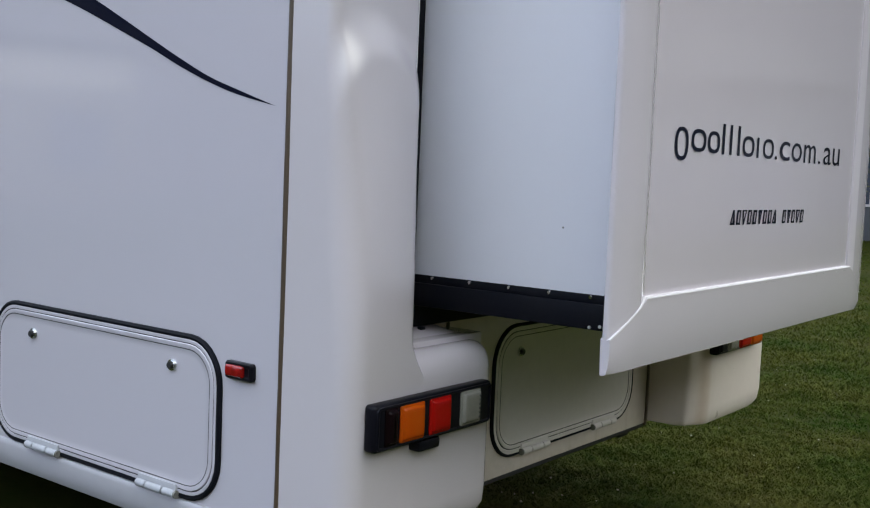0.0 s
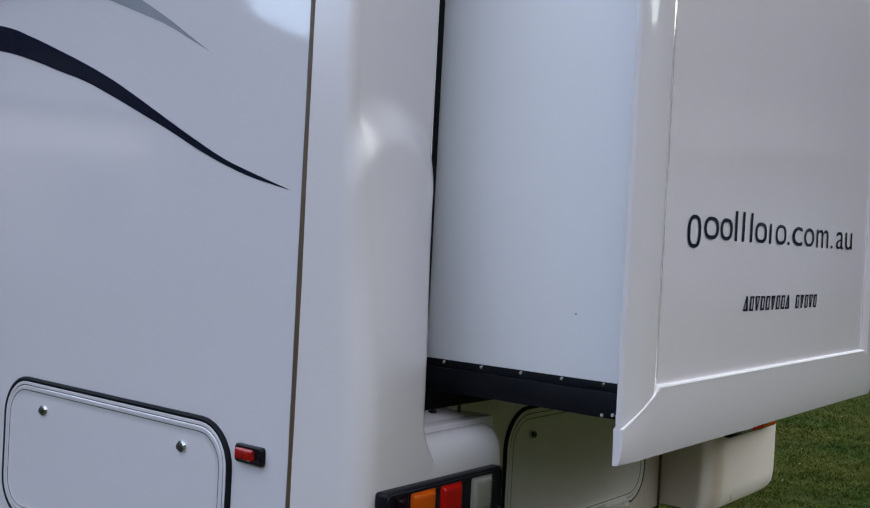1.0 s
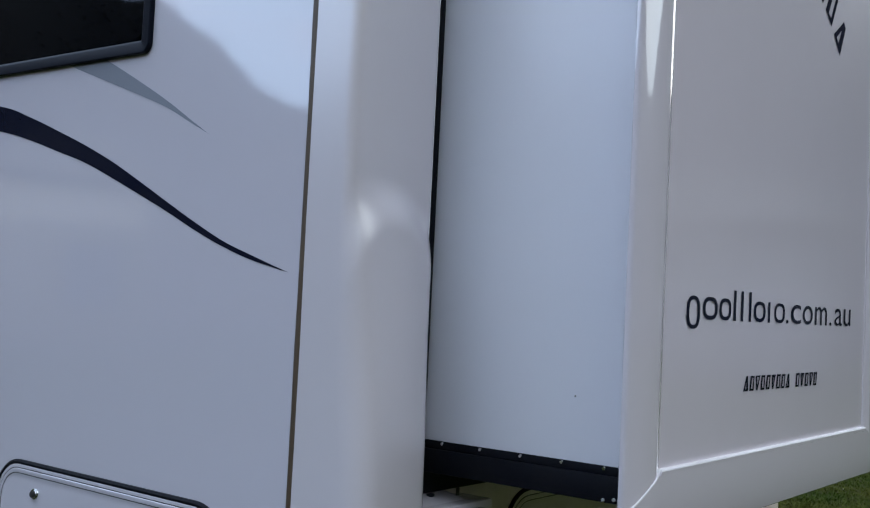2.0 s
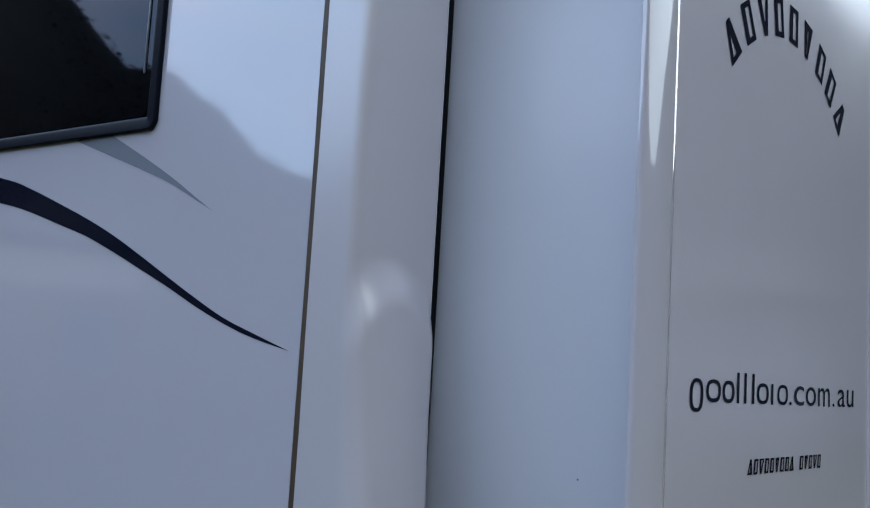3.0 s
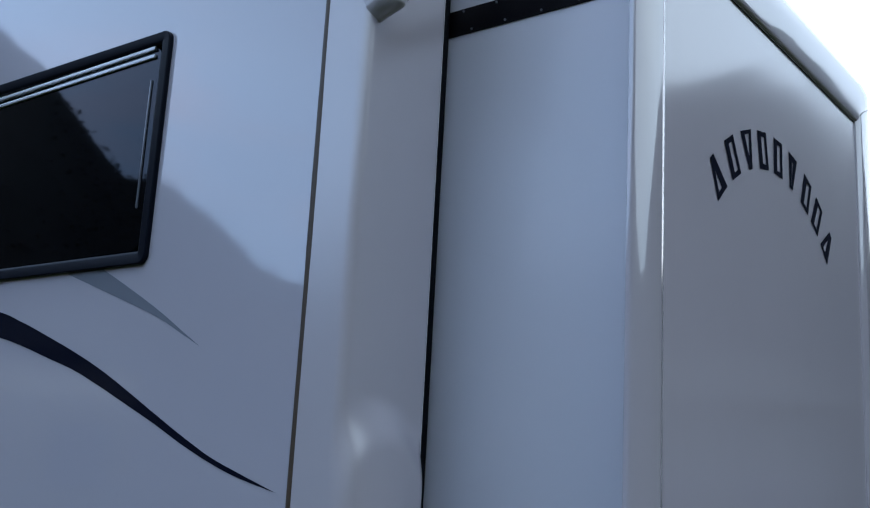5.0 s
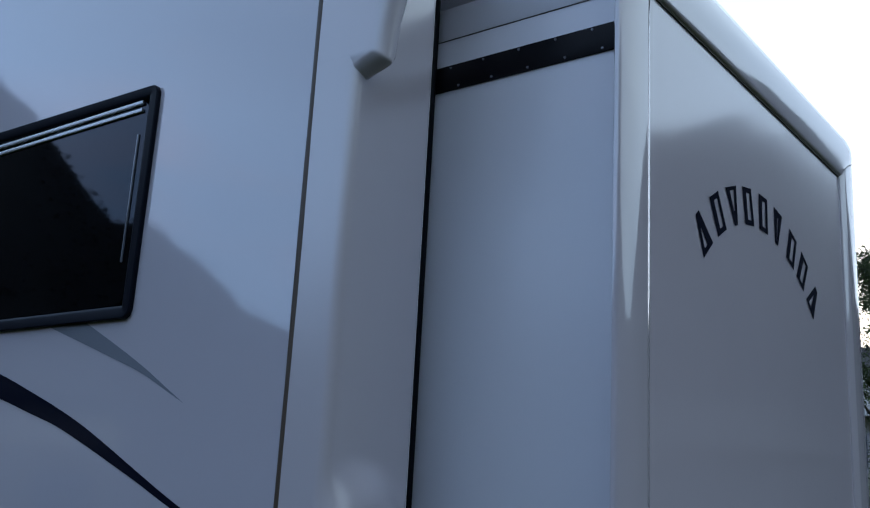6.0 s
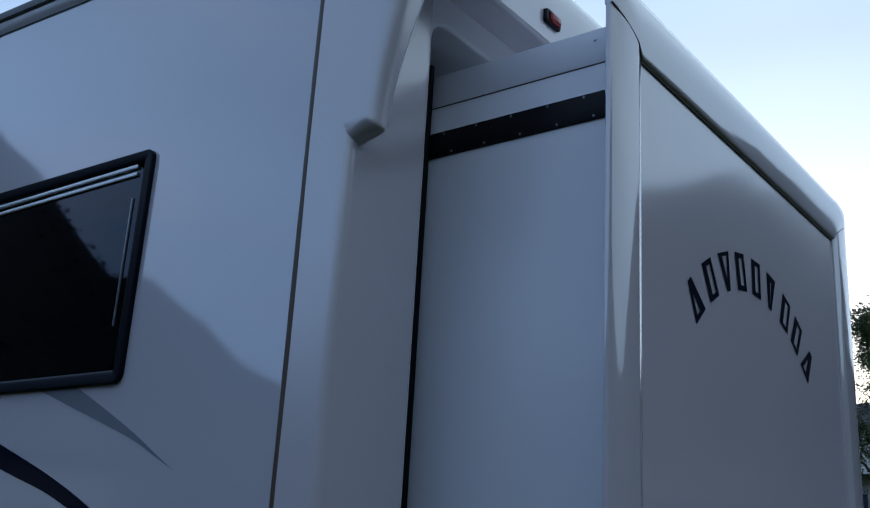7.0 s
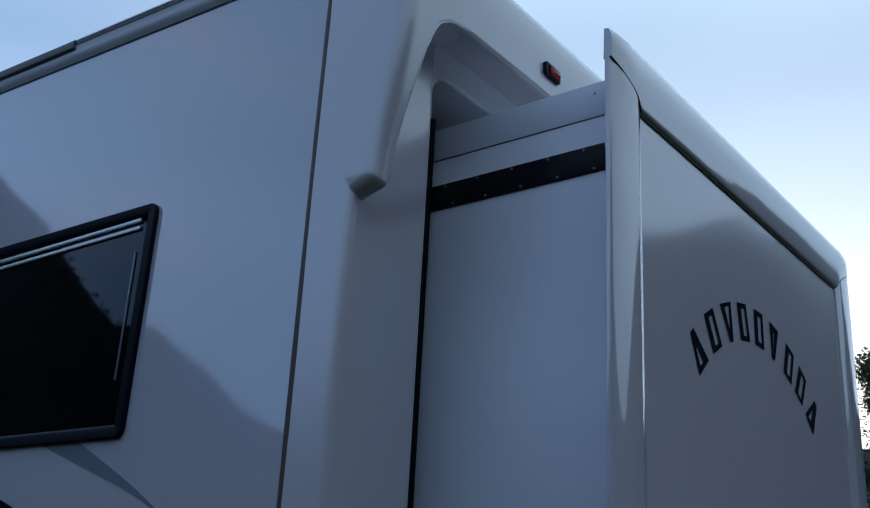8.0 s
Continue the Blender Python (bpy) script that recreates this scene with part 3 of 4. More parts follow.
def brow_lip():
    """Thin rolled lip along the inner edge of the brow, thinning out downwards; near-white to carry the edge highlight.
    """
    pts, radii = [], []
    for i in range(40):
        z = lerp(2.72, ARCH_Z - 0.001, i / 39)
        out = -0.495 - 0.06 * smoothstep((z - 2.55) / 0.55)
        pts.append((float(np.interp(z, EDGE_Z, EDGE_X)) - 0.002, out + 0.004, z))
        radii.append(0.001 + 0.0028 * i / 39)
    return fix(tube(pts, radii, 8))


part("brow_lip", brow_lip(), GLINTGEL, van, "lip along the brow's edge, with its highlight put into the colour", smooth=80)


def opening_surround(steps):
    """Flat border and reveal round the slide-out's opening."""
    x0, x1, z0, z1, r = 0.300, W - 0.300, 0.90, 3.058, 0.07
    path = [(x0, z0, -1, 0), (x0, z1 - r, -1, 0)]
    for i in range(1, 9):
        a = radians(180 - 90 * i / 8)
        path.append((x0 + r + r * math.cos(a), z1 - r + r * math.sin(a), math.cos(a), math.sin(a)))
    path += [(W - x, z, -nx, nz) for x, z, nx, nz in reversed(path)]
    rows = []
    for d, y in steps:
        rows.append([(x + nx * d, y, z + nz * d) for x, z, nx, nz in path])
    return fix(grid(rows))


part("opening_surround", opening_surround(((0.20, -0.414), (0.015, -0.414), (0.006, -0.412), (0.001, -0.406), (0.0, -0.398))), SURROUND, van)
part("opening_reveal", opening_surround(((0.0, -0.398), (0.0, -0.17))), REVEAL, van, "pale reveal behind the surround, bounce light put into its colour")


def pod_half(far=False):
    """The step below the opening that carries a tail lamp."""
    prof = [(-0.312, 0.902), (-0.330, 0.899), (-0.395, 0.888), (-0.408, 0.879), (-0.420, 0.873), (-0.438, 0.8775), (-0.450, 0.877), (-0.461, 0.8745), (-0.476, 0.867), (-0.489, 0.854), (-0.498, 0.837),
            (-0.5025, 0.817), (-0.5035, 0.79), (-0.5035, 0.70), (-0.5035, 0.50), (-0.5, 0.455), (-0.488, 0.436), (-0.45, 0.43), (-0.312, 0.43)]
    low = 0.025 if far else 0.0
    lifts = {}
    secs = [(0.08, 0.965, 0), (0.15, 0.98, 0), (0.22, 0.99, 0), (0.27, 1, 0), (0.35, 1, 0), (0.44, 1, 0), (0.488, 1, 0.0), (0.514, 1, 0.0), (0.526, 0.994, 0.0005), (0.536, 0.975, 0.0015), (0.543, 0.945, 0.003), (0.547, 0.90, 0.005), (0.549, 0.80, 0.007), (0.55, 0.4, 0.008), (0.551, 0.0, 0.008)]
    if far:                                   # the far step runs out square to the corner, with a round foot
        secs = [(-0.036, 0.5, 0), (-0.035, 0.9, 0), (-0.032, 0.965, 0), (-0.024, 0.99, 0), (-0.01, 1, 0), (0.02, 1, 0), (0.06, 1, 0)] + secs[3:7] + [
            (0.510, 0.985, 0.003), (0.535, 0.93, 0.006), (0.565, 0.86, 0.010), (0.586, 0.805, 0.013), (0.594, 0.775, 0.015), (0.599, 0.735, 0.017), (0.601, 0.68, 0.02), (0.603, 0.4, 0.024), (0.605, 0.0, 0.026)]
        lifts = {-0.036: 0.11, -0.035: 0.085, -0.032: 0.066, -0.024: 0.044, -0.01: 0.024, 0.02: 0.007}
    rows = []
    for x, k, drop in secs:
        foot = 0.43 - low + lifts.get(x, 0.0)
        rows.append([(x, -0.312 + (y + 0.312) * k * (1.025 if far else 1.0), max(foot + (z - 0.43) * 0.5, z - low * (z < 0.6) - drop * (1 if z > 0.8 else -0.3 if z < 0.45 else 0))) for y, z in prof])
    return grid(rows)


part("lamp_step", fix(pod_half()), GEL, van, smooth=35)
part("ledge", box(0.26, 0.604, -0.425, -0.311, 0.80, 0.889, 0.006), GEL, van, "flat ledge behind the lamp step", smooth=35)
far_v, far_f = pod_half(True)
part("lamp_step", fix(([(2.497 - p[0], p[1], p[2]) for p in far_v], far_f)), FARSTEP, van, smooth=35)

# lower rear wall, with its seams
part("rear_wall", box(0.05, W - 0.05, -0.31, -0.28, 0.404, 0.99, 0.002), STAINED, van)
part("rear_wall", box(0.05, 0.43, -0.305, -0.28, 0.99, 3.3), GEL, van)
part("rear_wall", box(W - 0.43, W - 0.05, -0.305, -0.28, 0.99, 3.3), GEL, van)
part("rear_wall", box(0.43, W - 0.43, -0.305, -0.28, 3.064, 3.3), GEL, van)
part("seam_strip", box(1.869, 1.881, -0.3145, -0.30, 0.395, 0.90, 0.001), SEALANT, van, "brown sealant line")
part("seam_strip", box(0.594, 0.606, -0.3135, -0.30, 0.40, 0.90, 0.001), SEALANT, van)
part("seam_strip", box(0.60, 1.86, -0.3115, -0.302, 0.392, 0.4035, 0.001), STEEL, van)


def wavy_strip(x, s):
    """Flexible sealant bead between the side wall and the rear cap."""
    rows = []
    for i in range(141):
        z = lerp(0.40, 3.33, i / 140)
        w = 0.0094 + 0.0022 * noise.noise((z * 2.1, 0.3, s)) + 0.0012 * noise.noise((z * 9, 1.7, s))
        c = -0.2830 + 0.003 * noise.noise((z * 1.3, 5.1, s))
        o = 0.0085
        rows.append([(x + s * a, c + b * w, z) for a, b in ((-0.004, -1.1), (o * 0.7, -1.0), (o, -0.5), (o, 0.5), (o * 0.7, 1.0), (-0.004, 1.1))])
    return fix(grid(rows))


part("seam_strip", wavy_strip(0.0, -1), SEALANT, van, "brown sealant bead in the corner seam", smooth=60)
part("seam_strip", wavy_strip(W, 1), SEALANT, van, smooth=60)


# ---- stripes on the side wall ----
def ribbon(top, low, h=0.0012):
    """A vinyl shape between an upper and a lower edge, each (y, z) points from the tip; smoothed by Catmull-Rom."""
    def curve(p, n=10):
        out = []
        q = [p[0]] + p + [p[-1]]
        for i in range(1, len(q) - 2):
            for k in range(n):
                t = k / n
                out.append(tuple(0.5 * ((2 * q[i][c]) + (-q[i - 1][c] + q[i + 1][c]) * t + (2 * q[i - 1][c] - 5 * q[i][c] + 4 * q[i + 1][c] - q[i + 2][c]) * t * t
                                        + (-q[i - 1][c] + 3 * q[i][c] - 3 * q[i + 1][c] + q[i + 2][c]) * t ** 3) for c in (0, 1)))
        return out + [p[-1]]
    a, b = curve(top), curve(low)
    return grid([[(-h, y, z) for y, z in a], [(-h, y, z) for y, z in b]][::-1])


part("stripe", ribbon([(-0.236, 1.4465), (-0.101, 1.4875), (0.001, 1.5205), (0.112, 1.568), (0.227, 1.6215), (0.352, 1.681), (0.481, 1.740), (0.618, 1.794), (0.763, 1.845), (0.916, 1.896), (1.085, 1.941), (1.6, 2.03), (2.6, 2.08)],
                      [(-0.236, 1.4465), (-0.102, 1.4755), (0.001, 1.5065), (0.109, 1.5465), (0.226, 1.596), (0.348, 1.644), (0.477, 1.694), (0.613, 1.743), (0.757, 1.783), (0.909, 1.825), (1.08, 1.862), (1.6, 1.95), (2.6, 1.98)]), INK, van, "black vinyl swoosh stripe", smooth=0)
part("stripe", ribbon([(0.077, 1.790), (0.156, 1.8345), (0.252, 1.889), (0.376, 1.952), (0.534, 2.028)],
                      [(0.077, 1.790), (0.156, 1.8265), (0.250, 1.870), (0.372, 1.914), (0.710, 2.028)]), GREYVINYL, van, "grey vinyl swoosh stripe", smooth=0)


# ---- locker doors ----
def locker(place, cx, cz, w, h, locks, hinges, seal=1.0, skin=SKIN, pivot=HINGEWHITE):
    """Rubber seal, outer frame, door frame and panel, with hinges along the foot and locks above; locks, hinges: offsets from the middle."""
    door = part("locker_door", rr_sweep(place, cx, cz, w - 0.054, h - 0.054, 0.092, [(-0.004, 0.004), (-0.002, 0.0085), (-0.0005, 0.0095), (0.0095, 0.0098), (0.011, 0.009), (0.03, 0.009), (0.06, 0.009)], cap=True),
                skin, van, "white locker door with a rounded frame")
    part("seal", rr_sweep(place, cx, cz, w, h, 0.118, [(o * seal, d) for o, d in ((0.0, 0.0), (0.0005, 0.006), (0.006, 0.010), (0.0125, 0.009), (0.0155, 0.004))]), RUBBER, door, "black rubber seal")
    part("frame", rr_sweep(place, cx, cz, w - 0.028 * seal, h - 0.028 * seal, 0.105, [(-0.002, 0.003), (-0.001, 0.0075), (0.0005, 0.0086), (0.022 - 0.014 * seal, 0.0086), (0.0235 - 0.014 * seal, 0.004)]), skin, door, "white outer frame")
    part("groove_line", rr_sweep(place, cx, cz, w - 0.047, h - 0.047, 0.096, [(-0.001, 0.003), (-0.001, 0.0075), (0.0045, 0.0075)]), BLACK, door)
    part("groove_line", rr_sweep(place, cx, cz, w - 0.054 - 0.0205, h - 0.054 - 0.0205, 0.082, [(-0.0005, 0.0085), (-0.0004, 0.0096), (0.0018, 0.0096), (0.002, 0.0085)]), BLACK if seal < 1 else STEEL, door)
    for du in locks:
        u, v = cx + du, cz + h / 2 - 0.086
        lock = part("lock", cyl(place(u, v, 0.0085), place(u, v, 0.0165), 0.0165, 0.0145, 20, 0.002), CHROME, door, "chrome lock")
        part("key_barrel", cyl(place(u, v, 0.016), place(u, v, 0.023), 0.010, 0.009, 16, 0.001), STEEL, lock, "dark key barrel")
    vb = cz - h / 2 + 0.012
    for du in hinges:
        a, b = place(cx + du - 0.078, vb - 0.010, 0.004), place(cx + du + 0.078, vb + 0.022, 0.0155)
        lo, hi = [min(p, q) for p, q in zip(a, b)], [max(p, q) for p, q in zip(a, b)]
        hinge = part("hinge", box(lo[0], hi[0], lo[1], hi[1], lo[2], hi[2], 0.004), pivot, door, "pale plastic hinge")
        for k0, k1 in ((-0.078, -0.0315), (-0.0285, 0.0365), (0.0395, 0.078)):
            part("knuckle", cyl(place(cx + du + k0, vb - 0.003, 0.0155), place(cx + du + k1, vb - 0.003, 0.0155), 0.0105, n=14, bevel=0.0015), pivot, hinge)
        part("end_plug", cyl(place(cx + du - 0.084, vb - 0.003, 0.0155), place(cx + du - 0.0785, vb - 0.003, 0.0155), 0.0102, n=14), CLEAR, hinge, "yellowed end plug")
    return door


locker(side_place, 0.436, 0.669, 1.03, 0.424, (0.297, -0.334), (0.240, -0.285))
locker(rear_place(-0.31), 1.285, 0.660, 0.91, 0.41, (-0.320, 0.320), (-0.215, 0.235), seal=0.7, skin=LOCKERGREY, pivot=LOCKERGREY)


# ---- lamps ----
def tail_lamp(x0, order, ribbed=True):
    """Long rear lamp: black housing with three lenses; order: lens materials from x0 on."""
    z0, z1 = 0.678, 0.788
    lamp = part("tail_lamp", box(x0 + 0.017, x0 + 0.472, -0.536, -0.500, z0, z1, 0.010, 3), BLACK, van, "black tail lamp with amber, red and clear lenses")
    part("rim", rr_sweep(rear_place(-0.535), x0 + 0.2445, (z0 + z1) / 2, 0.445, 0.100, 0.012, [(0.0, 0.0), (0.001, 0.004), (0.004, 0.005), (0.007, 0.004), (0.008, 0.0)]), BLACK, lamp)
    for a, b, m, name in order:
        tall = 0.088 if ribbed else 0.100
        lens = part(name, rr_sweep(rear_place(-0.5345), x0 + (a + b) / 2, (z0 + z1) / 2, b - a, tall, 0.007, [(0.0, -0.002), (0.0, 0.004), (0.002, 0.0055), (0.006, 0.006), (0.010, 0.0125), (0.013, 0.014), (0.02, 0.0142)], cap=True), m, lamp)
        if ribbed and m is CLEAR:
            for k in range(6):                     # dark notches along one edge of the reflector
                zz = z0 + 0.026 + k * 0.0105
                part("notch", box(x0 + b - 0.019, x0 + b - 0.011, -0.5497, -0.546, zz, zz + 0.0055, 0.0008, 1), STEEL, lens)
    return lamp


tail_lamp(0.024, [(0.050, 0.094, DARKRED, "blank_lens"), (0.103, 0.192, AMBER, "amber_lens"), (0.212, 0.295, RED, "red_lens"), (0.336, 0.420, CLEAR, "clear_lens")])
tail_lamp(1.962, [(0.022, 0.092, BLACK, "blank_lens"), (0.112, 0.208, CLEAR, "clear_lens"), (0.222, 0.332, RED, "red_lens"), (0.342, 0.455, AMBER, "amber_lens")], ribbed=False)
part("plate_lamp", box(0.205, 0.287, -0.535, -0.500, 0.652, 0.679, 0.006), BLACK, van, "small black lamp below the tail lamp")


def marker_lamp(place, cx, cz, w, h, mats):
    lamp = part("marker_lamp", rr_sweep(place, cx, cz, w, h, 0.009, [(0.0, 0.0), (0.0, 0.010), (0.003, 0.014), (0.009, 0.014), (0.012, 0.012)], cap=True), BLACK, van, "small red marker lamp in a black base")
    part("lens", rr_sweep(place, cx + mats[1], cz, w * 0.66, h - 0.014, 0.006, [(0.0, 0.008), (0.001, 0.017), (0.004, 0.021), (0.009, 0.023)], cap=True), mats[0], lamp, "red lens")


marker_lamp(side_place, -0.146, 0.8155, 0.096, 0.044, (MARKERRED, 0.010))
marker_lamp(rear_place(-0.553), 0.686, 3.202, 0.086, 0.046, (MARKERRED, 0.006))


# ---- side window ----
def window():
    cy, cz, w, h = (0.333 + 1.69) / 2, (2.025 + 2.708) / 2, 1.69 - 0.333, 2.708 - 2.025

    def rising(u, v, d):                           # the frame rises a little towards the front
        return side_place(u, v + 0.012 * (u - 0.333), d)
    frame_ob = part("window", rr_sweep(rising, cy, cz, w, h, 0.030, [(0.0, 0.0), (0.0, 0.012), (0.003, 0.015), (0.028, 0.0145), (0.033, 0.0125), (0.037, 0.008), (0.040, -0.03)]), FRAME, van, "tinted window in a dark frame")
    part("pane", rr_sweep(side_place, cy, cz + 0.004, w - 0.07, h - 0.07, 0.05, [(0.0, -0.012), (0.0, -0.004), (0.006, 0.001), (0.014, 0.001)], cap=True), GLASS, frame_ob, "dark tinted acrylic pane")
    z = 2.702 - 0.030
    for k in range(2):
        part("track", box(-0.0095 + 0.001 * k, 0.0, 0.341 + 0.062, 1.63, z - 0.012 - 0.024 * k, z - 0.024 * k, 0.002), ALU, frame_ob, "pale aluminium track line")
    part("jamb_strip", box(-0.006, 0.0, 0.341 + 0.066, 0.341 + 0.072, 2.19, 2.57, 0.002), GREYVINYL, frame_ob, "thin grey strip")
    part("blind", box(0.06, 0.065, 0.36, 1.67, 2.05, 2.68), DARKIN, frame_ob, "dark blind behind the pane")


window()

# ---- the slide-out ----
XS, XR = 0.436, W - 0.436
slide = part("slide_out", box(XS, XR, -0.955, 0.6, 0.962, 2.958, 0.003), BOXSIDE, van, "white slide-out box extended from the rear wall")
PX0, PX1, PZ0, PZ1 = 0.45, 2.003, 1.05, 2.842
part("end_panel", box(PX0 - 0.02, PX1 + 0.02, -0.962, -0.954, PZ0 - 0.02, PZ1 + 0.02), PANEL, slide, "glossy white end panel")


SIDE_W, LIP = 0.152, 0.018


BEAD = [(0.0, -0.957)] + [(0.004 - 0.004 * math.cos(radians(a)), -0.9732 - 0.004 * math.sin(radians(a))) for a in (0, 20, 40, 55, 68, 79, 90)] + [(0.011, -0.977)]
EDGE = [(0.0, -0.957), (0.0, -0.963), (0.0015, -0.966), (0.005, -0.968), (0.012, -0.9702), (0.020, -0.9728), (0.027, -0.9750), (0.033, -0.9763)]      # long taper of the side trims


def side_profile(n=14, curl=1.0):
    """(out, y) of the side trim, from the bead at the panel's edge over the round face to its lip and back."""
    p = list(EDGE)
    p += [(lerp(0.036, SIDE_W, i / n), -0.977 + LIP * curl * (i / n) ** 2.5) for i in range(n)]
    return p + [(SIDE_W - 0.002, -0.9775 + LIP * curl), (SIDE_W, -0.975 + LIP * curl), (SIDE_W + 0.0005, -0.949), (SIDE_W - 0.006, -0.944), (0.03, -0.93)]


def mitre(o, wide):
    o = max(0.0, min(1.0, (o - 0.02) / (SIDE_W - 0.02)))
    return 0.02 + (0.52 * wide - 0.02) * o ** 0.78


def turn(o, wide):
    """Outward reach of a level board where the side trim reaches o."""
    if wide < 0.165:
        return 0.52 * wide * o / SIDE_W
    return o if o <= 0.02 else mitre(o, wide)


def side_trim(x0, s, wide, zb, zt, curl=1.0):
    rows = [[], []]
    for o, y in side_profile(curl=curl):
        rows[0].append((x0 + s * o * wide, y, PZ0 - turn(o, zb)))
        rows[1].append((x0 + s * o * wide, y, PZ1 + turn(o, zt)))
    return fix(grid(rows, close=True))


FLATTISH = ((0.12, -0.0004), (0.25, -0.0007), (0.37, -0.0007), (0.5, -0.0002), (0.62, 0.0007), (0.75, 0.0022), (0.86, 0.004), (0.97, 0.0066))
SWELLED = ((0.12, -0.0011), (0.25, -0.0019), (0.37, -0.0021), (0.5, -0.0017), (0.62, -0.0007), (0.75, 0.0011), (0.86, 0.0035), (0.97, 0.0072))


def level_trim(z0, s, wide, BEAD=BEAD, swell=FLATTISH):
    """A flat board with ends cut to the curve of the side trims, and a bead along the panel."""
    rows = [[(PX0 - o, y, z0 + s * o) for o, y in BEAD], [(PX1 + o, y, z0 + s * o) for o, y in BEAD]]
    def capped(runs):
        gv, gf = grid(runs, close=True)
        k = len(runs[0])
        return fix((gv, gf + [tuple(range(k)), tuple(range(k, 2 * k))]))
    bead = capped([run[:-1] + [(run[-2][0], -0.957, run[-2][2])] for run in rows])
    ledge = capped([[run[-2], run[-1], (run[-1][0], -0.957, run[-1][2]), (run[-2][0], -0.957, run[-2][2])] for run in rows])
    cols = [(SIDE_W * k, 1) for k in (1.0, 0.94, 0.85, 0.72, 0.6, 0.45, 0.3)] + [(0.02, 1), (0.02, -1)] + [(SIDE_W * k, -1) for k in (0.3, 0.45, 0.6, 0.72, 0.85, 0.94, 1.0)]
    face = []
    for o, side in cols:
        x = PX0 - o if side > 0 else PX1 + o
        y = -0.977 + (0.6 if side > 0 else 0.3) * LIP * ((o - 0.02) / (SIDE_W - 0.02)) ** 2.5
        inner = turn(o, wide)
        run = [(x, y, z0 + s * inner)]
        for k, dy in swell:
            run.append((x, y + dy, z0 + s * lerp(inner, wide, k)))
        run += [(x, y + 0.0115, z0 + s * (wide - 0.001)), (x, max(y + 0.014, -0.958), z0 + s * wide), (x, -0.946, z0 + s * wide), (x, -0.944, z0 + s * inner)]
        face.append(run)
    gv, gf = grid(face, close=True)
    m = len(face[0])
    board = fix((gv, gf + [tuple(range(m)), tuple(range(len(gv) - m, len(gv)))]))
    return bead, join(ledge, board)


def mitre_line(x0, s, wide, z0, up, reach):
    """Thin dark line in the joint between a side trim and a level one."""
    pts = []
    for i in range(15):
        o = lerp(0.001, SIDE_W, i / 14)
        pts.append((x0 + s * o * wide, -0.9775 + 0.009 * max(0.0, 1 - o / 0.03) + (0.75 if s < 0 else 0.3) * LIP * (i / 14) ** 2.5, z0 + up * turn(o, reach)))
    return tube(pts, [0.0016 if up > 0 or s > 0 else 0.003] * len(pts), 8)


part("edge_trim", side_trim(PX0, -1, 1.0, 0.162, 0.173), TRIM, slide, smooth=40)
part("edge_trim", side_trim(PX1, 1, 1.0, 0.162, 0.173, 0.3), TRIM, slide, smooth=40)
low_bead, low_board = level_trim(PZ0, -1, 0.162)
part("edge_trim", low_board, TRIM, slide, smooth=40)
part("sealant_bead", low_bead, BEADWHITE, slide, "white sealant bead along the foot of the panel", smooth=40)
top_bead, top_board = level_trim(PZ1, 1, 0.173, [(0.0, -0.957), (0.0, -0.9695), (0.0018, -0.9735), (0.006, -0.9757), (0.013, -0.9765), (0.02, -0.977)], swell=SWELLED)
part("edge_trim", join(top_bead, top_board), TRIM, slide, smooth=40)
for x0, s_, wd in ((PX0, -1, 1.0), (PX1, 1, 1.0)):
    part("joint_line", mitre_line(x0, s_, wd, PZ1, 1, 0.173), STEEL, slide)
    if s_ < 0:
        part("joint_line", mitre_line(x0, s_, wd, PZ0, -1, 0.162), BEADWHITE, slide)
part("joint_line", box(PX0 + 0.003, PX1 - 0.003, -0.9665, -0.960, PZ1 - 0.006, PZ1 - 0.0005), JOINT, slide, "dark joint under the top trim")

part("seal_strip", box(XS - 0.004, XS + 0.01, -0.90, -0.31, 1.022, 1.0435, 0.0015), RUBBER, slide, "black retaining strip")
part("seal_flap", box(XS - 0.009, XS + 0.01, -0.90, -0.31, 0.962, 1.0225, 0.003), RUBBER, slide, "black rubber wiper flap")
part("seal_strip", box(XS - 0.005, XS + 0.01, -0.90, -0.31, 2.700, 2.776, 0.0015), BLACK, slide, "black retaining strip")
part("seal_strip", box(XR - 0.01, XR + 0.005, -0.90, -0.31, 2.700, 2.776, 0.0015), BLACK, slide)
part("joint_line", box(XS - 0.0012, XS + 0.01, -0.90, -0.31, 2.8556, 2.8578), STEEL, slide)
part("topper_panel", box(XS - 0.003, XS + 0.012, -0.905, -0.31, 2.8578, 2.957, 0.001), BOXSIDE, slide, "white strip above the joint")
for y in (-0.38, -0.498, -0.616, -0.731, -0.842):
    part("screw", cyl((XS - 0.003, y, 1.0375), (XS - 0.0085, y, 1.0375), 0.0052, 0.0038, 10), CHROME, slide)
for y, z in ((-0.845, 0.968), (-0.872, 0.972)):
    part("screw", cyl((XS - 0.008, y, z), (XS - 0.0125, y, z), 0.0045, 0.0035, 10), ALU, slide)
